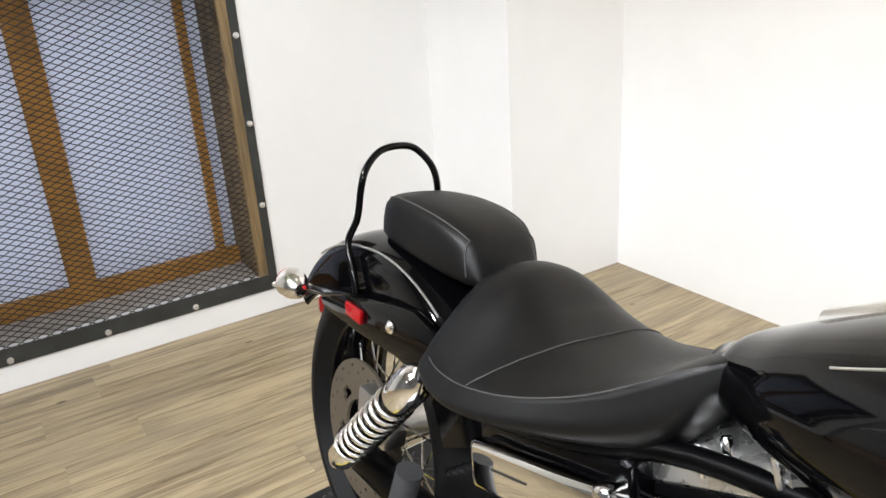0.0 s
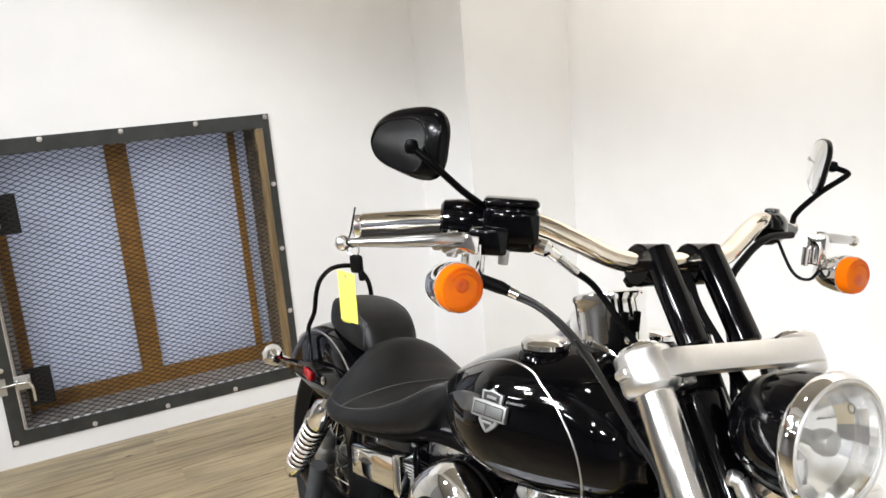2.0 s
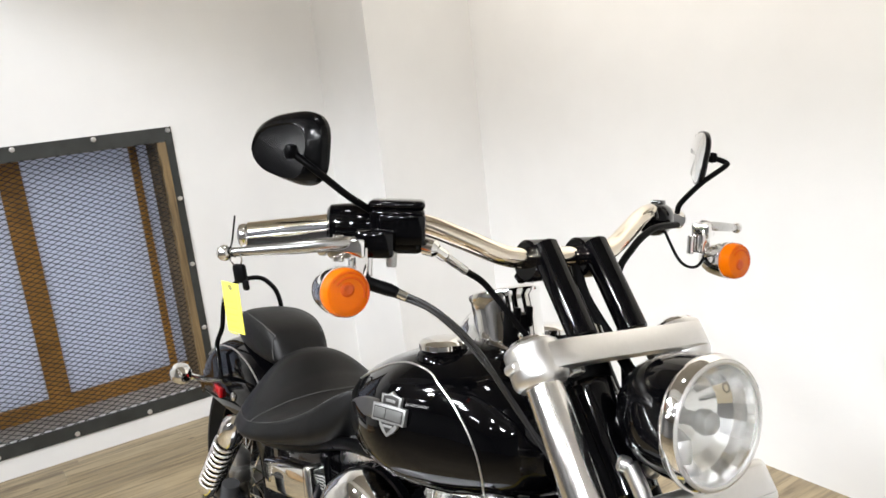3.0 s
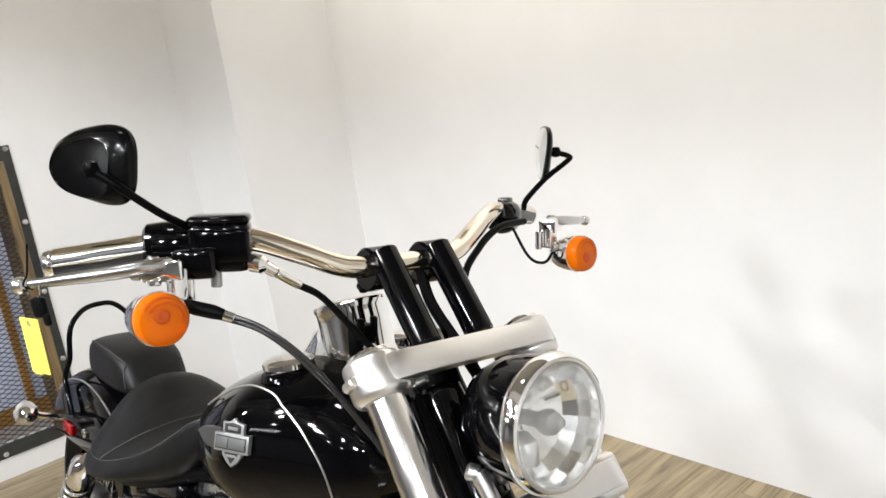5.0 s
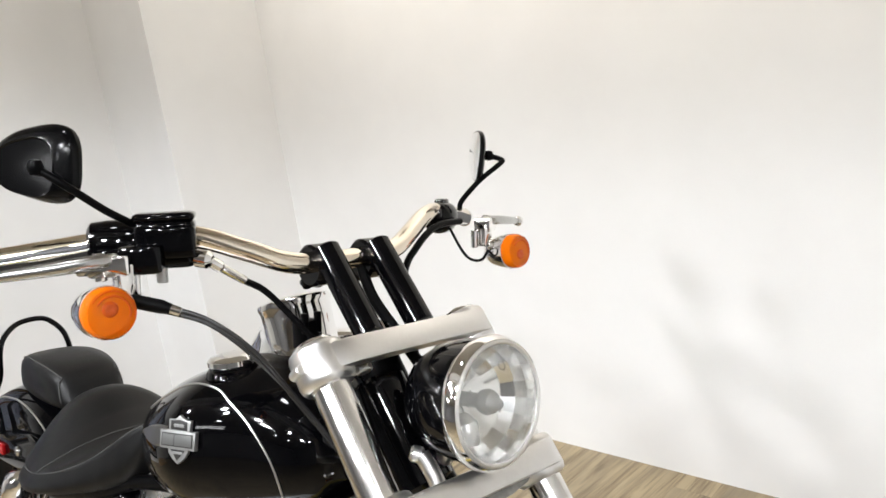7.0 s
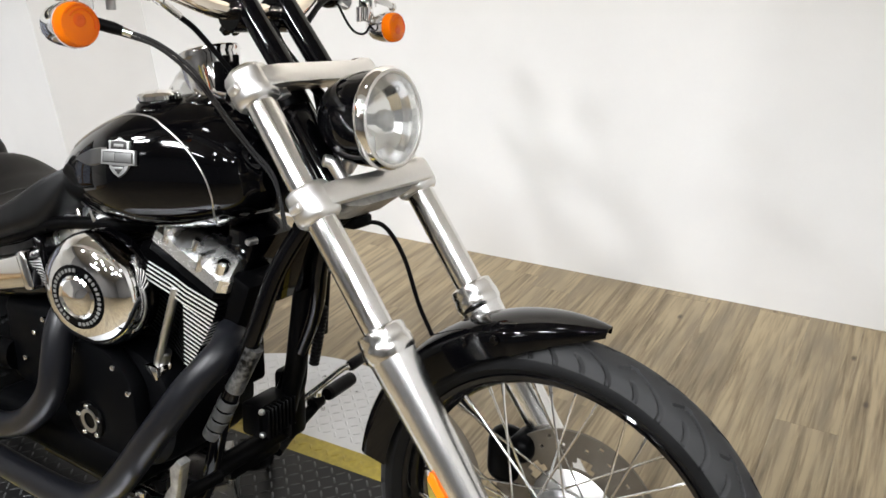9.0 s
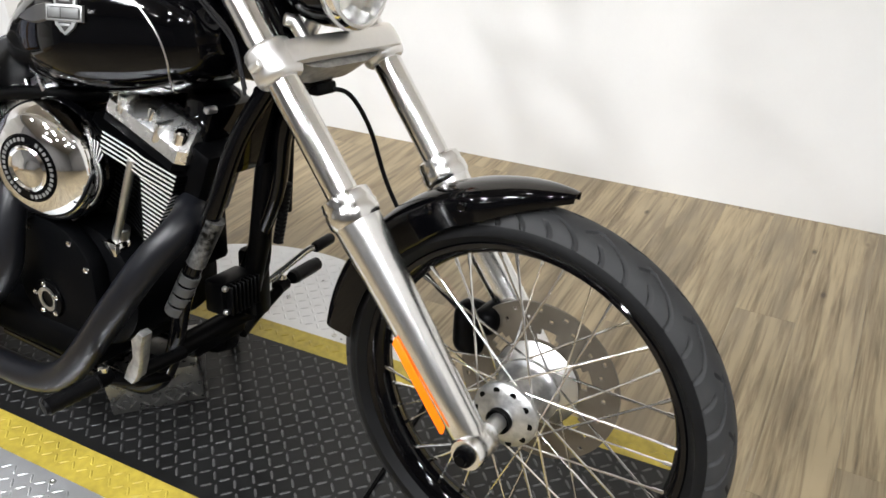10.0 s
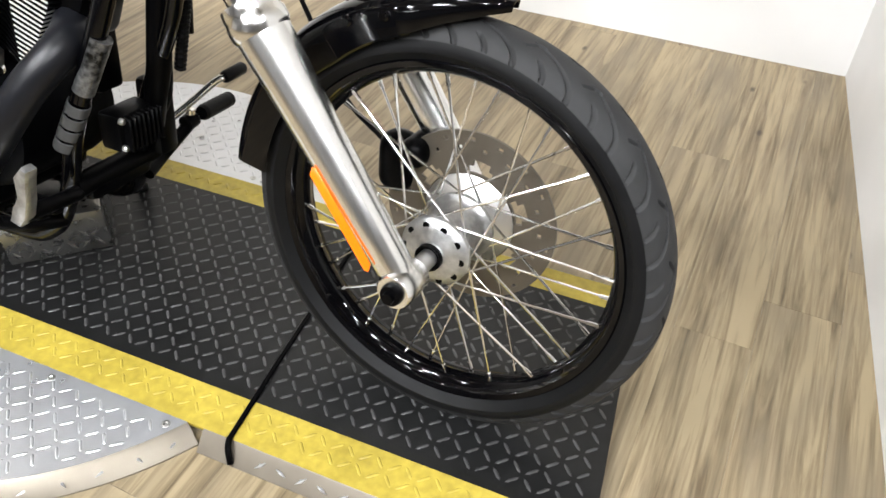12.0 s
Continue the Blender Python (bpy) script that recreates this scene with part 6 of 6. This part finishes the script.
for tilt, nm in ((22.5, "front"), (-22.5, "rear")):
    EM = Matrix.Translation(CR) @ Matrix.Rotation(radians(tilt), 4, "Y")
    barrel = part("cylinder", lathe([(0, 0.10), (0.058, 0.10), (0.058, 0.33), (0, 0.33)], 24, EM), M_SATIN, case, "black finned cylinder")
    flip = 1 if tilt > 0 else -1
    axis = EM.to_3x3() @ Vector((0, 0, 1))
    for k in range(19):
        h = 0.172 + 0.0094 * k
        f = min(1.0, k / 13)
        if k > 13:      # head: the machined edge runs askew across the outer face
            edge = [(-0.045, -0.108), (0.018, -0.097), (0.050, -0.096), (0.118, -0.082)]
            rest = [(0.126, -0.060), (0.122, 0.070), (0.095, 0.100), (-0.085, 0.100), (-0.100, 0.070), (-0.100, -0.080), (-0.085, -0.098), (-0.055, -0.107)]
        else:
            edge = [(0.080 - 0.032 * f, -0.084 - 0.007 * f), (0.096 + 0.022 * f, -0.082 - 0.001 * f)]
            rest = [(0.098 + 0.018 * f, -0.060), (0.098, 0.060), (0.070, 0.085), (-0.070, 0.085), (-0.085, 0.060), (-0.085, -0.050), (-0.060, -0.070), (0.030, -0.072)]
        fin = prism([(flip * px, py) for px, py in (edge + rest)][::flip], 0.0040, 0.0, EM @ Matrix.Translation((0, 0, h)))
        bmesh.ops.recalc_face_normals(fin, faces=fin.faces)
        ob = part("fin", fin, M_SATIN, barrel, "black cooling fin with a bright machined edge")
        ob.data.materials.append(M_FINEDGE)
        for face in ob.data.polygons:
            c = EM.inverted() @ face.center
            face.material_index = 1 if abs(face.normal.dot(axis)) < 0.5 and c.y < -0.070 and edge[0][0] < flip * c.x < edge[-1][0] else 0
    rocker = part("rocker_box", box(0.200, 0.130, 0.058, (0.012 if tilt > 0 else -0.012, 0.030, 0.385), 0.010, 2, EM), M_SATIN, case, "rocker box with chrome covers")
    def casting(levels):
        """Stacked outlines in the cylinder's frame: height, half length, near and far face."""
        shift = 0.021 if tilt > 0 else -0.021
        return loft([[EM @ Vector((shift + u * hl, y0 + (y1 - y0) * v, h)) for u, v in ((-1, 0.25), (-0.88, 0), (0.88, 0), (1, 0.25), (1, 1), (-1, 1))] for h, hl, y0, y1 in levels])
    part("rocker_base", casting([(0.3535, 0.100, -0.090, 0.000), (0.366, 0.100, -0.088, 0.000)]), M_SATIN, rocker, "black gasket face", sharp=25)
    part("rocker_cover", casting([(0.366, 0.099, -0.084, -0.030), (0.370, 0.102, -0.087, -0.030), (0.394, 0.101, -0.084, -0.030), (0.400, 0.096, -0.078, -0.030), (0.423, 0.084, -0.050, -0.016), (0.428, 0.077, -0.043, -0.016)]), M_POLISHED, rocker, "polished rocker cover with a sloping flank", sharp=25)
    for u in (-0.045, 0.050):
        part("rocker_rib", box(0.010, 0.050, 0.040, (u + 0.007, -0.066, 0.400), 0.004, 2, EM), M_POLISHED, rocker)
    for i, r in ((-0.072, 0.008), (0.018, 0.008), (0.092, 0.013)):
        part("rocker_bolt", lathe([(r, -0.012), (r, 0.010), (r * 0.7, 0.014), (0, 0.014)], 12, EM @ Matrix.Translation((i * flip + 0.004, -0.068, 0.411))), M_CHROME, rocker)
for tx in (0.773, 0.903):
    part("pushrod_tube", joined(rod((tx, -0.095, 0.42), (tx + (tx - 0.838) * 1.2, -0.092, 0.62), 0.0085, 12), rod((tx, -0.085, 0.42), (tx + (tx - 0.838) * 0.25, -0.083, 0.47), 0.016, 12)), M_STEEL, case, "chrome pushrod tube")
    part("tappet_block", box(0.05, 0.04, 0.04, (tx, -0.092, 0.425), 0.008), M_CHROME, case)

# -- air cleaner --
AC = Vector((0.812, -0.112, 0.596))
ACM = along(AC, AC + Vector((0.19, -0.98, 0.0))) @ Matrix.Scale(1.14, 4)
part("air_cleaner_base", lathe([(0, -0.01), (0.094, -0.01), (0.100, -0.004), (0.100, 0.010), (0.094, 0.016), (0, 0.016)], 48, ACM), M_GLOSS, bike, "black air cleaner backplate")
air = part("air_cleaner", lathe([(0.097, 0.014), (0.101, 0.018), (0.101, 0.030), (0.098, 0.042), (0.090, 0.056), (0.078, 0.066), (0.064, 0.072), (0.056, 0.074), (0.054, 0.070), (0.0, 0.070)], 64, ACM), M_CHROME, bike, "chrome round air cleaner cover")
part("medallion_ring", lathe([(0.0555, 0.0705), (0.053, 0.074), (0.041, 0.076), (0.038, 0.072)], 48, ACM), M_SATIN, air, "black ring of lettering bars")
part("medallion", lathe([(0.0385, 0.072), (0.038, 0.077), (0.034, 0.080), (0.031, 0.077), (0.022, 0.078), (0.012, 0.080), (0.008, 0.082), (0, 0.082)], 40, ACM), M_CHROME, air, "chrome medallion")
bar_m = mesh_of("ring_bar", box(0.0060, 0.0050, 0.0012, (0.0470, 0, 0.0757)), M_BADGE)
for k in range(34):
    if k % 17 not in (15, 16):
        shared("ring_bar", bar_m, air, ACM @ Matrix.Rotation(2 * math.pi * k / 34, 4, "Z"))
part("intake", box(0.10, 0.10, 0.07, (0.80, -0.05, 0.60), 0.015, 2), M_SATIN, bike)

# -- exhaust --
part("exhaust_pipe", tube(smooth([(1.045, -0.020, 0.540), (1.085, -0.060, 0.538), (1.106, -0.105, 0.520), (1.074, -0.157, 0.460), (1.010, -0.190, 0.362), (0.925, -0.203, 0.250), (0.865, -0.206, 0.188), (0.800, -0.207, 0.150), (0.700, -0.207, 0.132), (0.50, -0.205, 0.127), (0.30, -0.205, 0.130), (0.18, -0.205, 0.134)], 7), 0.030, 24), M_PIPE, bike, "matte black front exhaust pipe")
part("exhaust_pipe", tube(smooth([(0.700, -0.070, 0.600), (0.705, -0.110, 0.570), (0.715, -0.165, 0.510), (0.722, -0.190, 0.440), (0.712, -0.200, 0.375), (0.660, -0.205, 0.310), (0.580, -0.205, 0.255), (0.48, -0.205, 0.222), (0.35, -0.205, 0.215), (0.15, -0.205, 0.225)], 7), 0.029, 24), M_PIPE, bike, "matte black rear exhaust pipe")

# -- frame front, oil cooler, regulator, controls --
for side in (-1, 1):
    fy = 0.0 if side < 0 else -0.034
    nx = 0.024 if side < 0 else 0.0
    part("down_tube", tube(smooth([(1.270, side * 0.030, 0.800), (1.235 - nx, side * 0.060 + fy, 0.690), (1.190 - 0.9 * nx, side * 0.085 + fy, 0.560), (1.100 - 0.3 * nx, side * 0.098 + fy, 0.380), (1.050, side * 0.100 + fy, 0.240), (0.990, side * 0.100, 0.150), (0.88, side * 0.100, 0.118), (0.50, side * 0.100, 0.120)], 7), 0.0165, 14), M_GLOSS, bike, "gloss black frame down tube")
neck = part("steering_head", joined(rod(fk(0.655, 0, -0.058), fk(0.815, 0, -0.058), 0.040, 28), box(0.16, 0.06, 0.10, (1.20, 0, 0.83), 0.02, 2)), M_GLOSS, bike, "gloss black steering head")
part("warning_decal", slab(1.2475, 1.249, -0.018, 0.018, 0.83, 0.90), M_STEEL, neck)
sleeve = Matrix.Translation((1.135, -0.0935, 0.470)) @ Vector((0.44, 0.09, 0.88)).to_track_quat("Z", "X").to_matrix().to_4x4()
part("loom_sleeve", lathe([(0, -0.075), (0.0178, -0.075), (0.0178, 0.03), (0, 0.03)], 16, sleeve @ Matrix.Translation((0, 0, 0.055))), M_WIRE, bike, "silver braided loom on the down tube")
for k in range(4):
    part("loom_tape", lathe([(0.0172, -0.0105), (0.0192, -0.0095), (0.0192, 0.0095), (0.0172, 0.0105)], 16, sleeve @ Matrix.Translation((0, 0, -0.055 - 0.026 * k))), M_CONDUIT, bike)
reg = part("regulator", box(0.050, 0.092, 0.070, (1.102, 0.008, 0.350), 0.008, 2), M_SATIN, bike, "black finned voltage regulator")
for dy, dz in ((-0.040, 0.026), (-0.040, -0.024), (0.052, 0.026)):
    part("regulator_bolt", lathe([(0.006, 0), (0.006, 0.006), (0.004, 0.009), (0, 0.009)], 10, along((1.126, 0.008 + dy, 0.350 + dz), (1.3, 0.008 + dy, 0.350 + dz))), M_STEEL, reg)
fin_r = mesh_of("cooling_fin", box(0.020, 0.005, 0.062, (0, 0, 0), 0.002, 1), M_SATIN)
for k in range(8):
    shared("cooling_fin", fin_r, reg, Matrix.Translation((1.134, -0.026 + 0.0105 * k, 0.350)))
part("oil_line", tube(smooth([(1.165, 0.055, 0.66), (1.15, 0.070, 0.52), (1.14, 0.075, 0.40), (1.10, 0.07, 0.32)], 6), 0.007, 10), M_RUBBER, bike)
coil = part("coil_box", box(0.070, 0.110, 0.085, (1.085, 0.020, 0.700), 0.012, 2, Matrix.Translation((1.085, 0, 0.70)) @ Matrix.Rotation(radians(24), 4, "Y") @ Matrix.Translation((-1.085, 0, -0.70))), M_GLOSS, bike, "black coil cover before the front cylinder")
part("cover_bolt", lathe([(0.007, 0), (0.007, 0.020), (0.005, 0.023), (0, 0.023)], 12, along((1.135, -0.035, 0.725), (1.145, -0.12, 0.732))), M_ALLOY, coil, "bright bolt end")
part("engine_mount", joined(box(0.085, 0.100, 0.150, (1.075, -0.012, 0.590), 0.014, 2, Matrix.Translation((1.075, 0, 0.59)) @ Matrix.Rotation(radians(23), 4, "Y") @ Matrix.Translation((-1.075, 0, -0.59))), box(0.050, 0.060, 0.130, (1.050, 0.010, 0.470), 0.010, 2)), M_SATIN, bike, "black front engine mount behind the down tubes")
part("cross_plate", box(0.012, 0.118, 0.165, (1.222, 0.004, 0.705), 0.005, 2, Matrix.Translation((1.222, 0, 0.705)) @ Matrix.Rotation(radians(20), 4, "Y") @ Matrix.Translation((-1.222, 0, -0.705))), M_GLOSS, bike, "black plate between the down tubes")
part("lower_brace", joined(rod((1.060, -0.10, 0.255), (1.060, 0.10, 0.255), 0.022, 16), box(0.055, 0.15, 0.045, (1.052, 0.0, 0.240), 0.015, 2), box(0.05, 0.05, 0.15, (1.095, 0.085, 0.34), 0.012, 2)), M_SATIN, bike, "black frame brace below the regulator")
part("left_cover_tube", tube([(1.195, 0.054, 0.72), (1.165, 0.056, 0.60), (1.138, 0.060, 0.45), (1.105, 0.062, 0.33)], [0.018, 0.022, 0.022, 0.020], 12), M_SATIN, bike, "black guard along the down tube")
part("ribbed_conduit", lathe([(0, 0)] + [(0.0095 + 0.0016 * (k % 2), 0.004 + 0.0045 * k) for k in range(30)] + [(0, 0.142)], 14, along((1.190, 0.086, 0.575), (1.158, 0.086, 0.430))), M_RUBBER, bike, "black ribbed conduit on the far down tube", sharp=14)
for side in (-1, 1):
    mount = part("footpeg_mount", joined(tube(smooth([(1.03, side * 0.105, 0.185), (1.02, side * 0.16, 0.20), ((0.992 if side < 0 else 1.05), side * 0.212, 0.222 if side < 0 else 0.258)], 5), 0.013, 12), rod(((0.992 if side < 0 else 1.05), side * 0.200, 0.224 if side < 0 else 0.262), ((0.989 if side < 0 else 1.05), side * 0.232, 0.222 if side < 0 else 0.268), 0.017, 16)), M_SATIN, bike, "black forward control mount")
    zt = 0.255 if side < 0 else 0.270
    px0, px1 = ((0.990, -0.212, 0.222), (0.966, -0.36, 0.208)) if side < 0 else ((1.052, 0.250, 0.270), (1.030, 0.40, 0.258))
    part("footpeg", lathe([(0, 0), (0.014, 0), (0.0165, 0.006)] + [(0.0175 - 0.0018 * (k % 2), 0.012 + 0.008 * k) for k in range(12)] + [(0.0165, 0.112), (0.012, 0.118), (0, 0.119)], 20, along(px0, px1)), M_RUBBER, bike, "black rubber footpeg")
    part("peg_bolt", lathe([(0.010, 0), (0.010, 0.010), (0.006, 0.013), (0, 0.013)], 12, along(((0.990 if side < 0 else 1.056), side * 0.214, zt + (-0.018 if side < 0 else 0.014)), ((0.995 if side < 0 else 1.058), side * 0.214, zt + 0.1))), M_CHROME, mount)
pedal = part("brake_pedal", joined(prism([(-0.006, -0.008), (0.014, -0.014), (0.030, 0.004), (0.042, 0.036), (0.050, 0.070), (0.058, 0.096), (0.046, 0.101), (0.026, 0.080), (0.024, 0.044), (0.008, 0.022)], 0.024, 0.005, Matrix(((1, 0, 0, 1.098), (0, 0, -1, -0.225), (0, 1, 0, 0.285), (0, 0, 0, 1))))), M_CAST, bike, "cast alloy brake pedal")
part("pedal_shaft", rod((1.10, -0.12, 0.27), (1.112, -0.236, 0.288), 0.013, 14), M_SATIN, pedal, "black pedal shaft")
part("brake_cylinder", joined(rod((1.02, -0.165, 0.245), (1.11, -0.175, 0.275), 0.016, 14), box(0.05, 0.03, 0.04, (1.06, -0.18, 0.262), 0.008)), M_SATIN, bike, "black rear brake cylinder")
part("shift_lever", joined(tube(smooth([(1.02, 0.150, 0.260), (1.08, 0.185, 0.320), (1.135, 0.205, 0.375), (1.150, 0.215, 0.384)], 5), 0.0075, 10)), M_CHROME_WORN, bike, "chrome shift lever")
part("shift_peg", lathe([(0, 0), (0.010, 0), (0.0125, 0.005), (0.0125, 0.06), (0.009, 0.066), (0, 0.067)], 16, along((1.150, 0.212, 0.384), (1.140, 0.40, 0.388))), M_RUBBER, bike, "black rubber shift peg")
part("side_stand", joined(tube([(0.98, 0.110, 0.135), (0.90, 0.200, 0.075), (0.82, 0.290, 0.000)], 0.013, 12), box(0.07, 0.05, 0.012, (0.81, 0.302, -0.040), 0.004)), M_SATIN, bike, "black side stand")
part("oil_pan", box(0.50, 0.28, 0.10, (0.62, -0.02, 0.205), 0.03, 3), M_MATTE, bike, "black oil pan under the gearbox")
part("drive_cover", box(0.50, 0.05, 0.16, (0.62, 0.135, 0.36), 0.04, 3), M_MATTE, bike, "black primary cover")

# ---- floor boards ----
rnd = random.Random(5)
W = 0.152
for r in range(46):
    x0 = -1.72 + r * W
    y = -5.6 - rnd.random() * 1.2
    while y < 1.62:
        y1 = y + 1.22
        me, at = board(x0, x0 + W, y, min(y1, 1.66))
        if at[0] < 5.1:
            shared("floor_board", me, floor, Matrix.Translation(at))
        y = y1
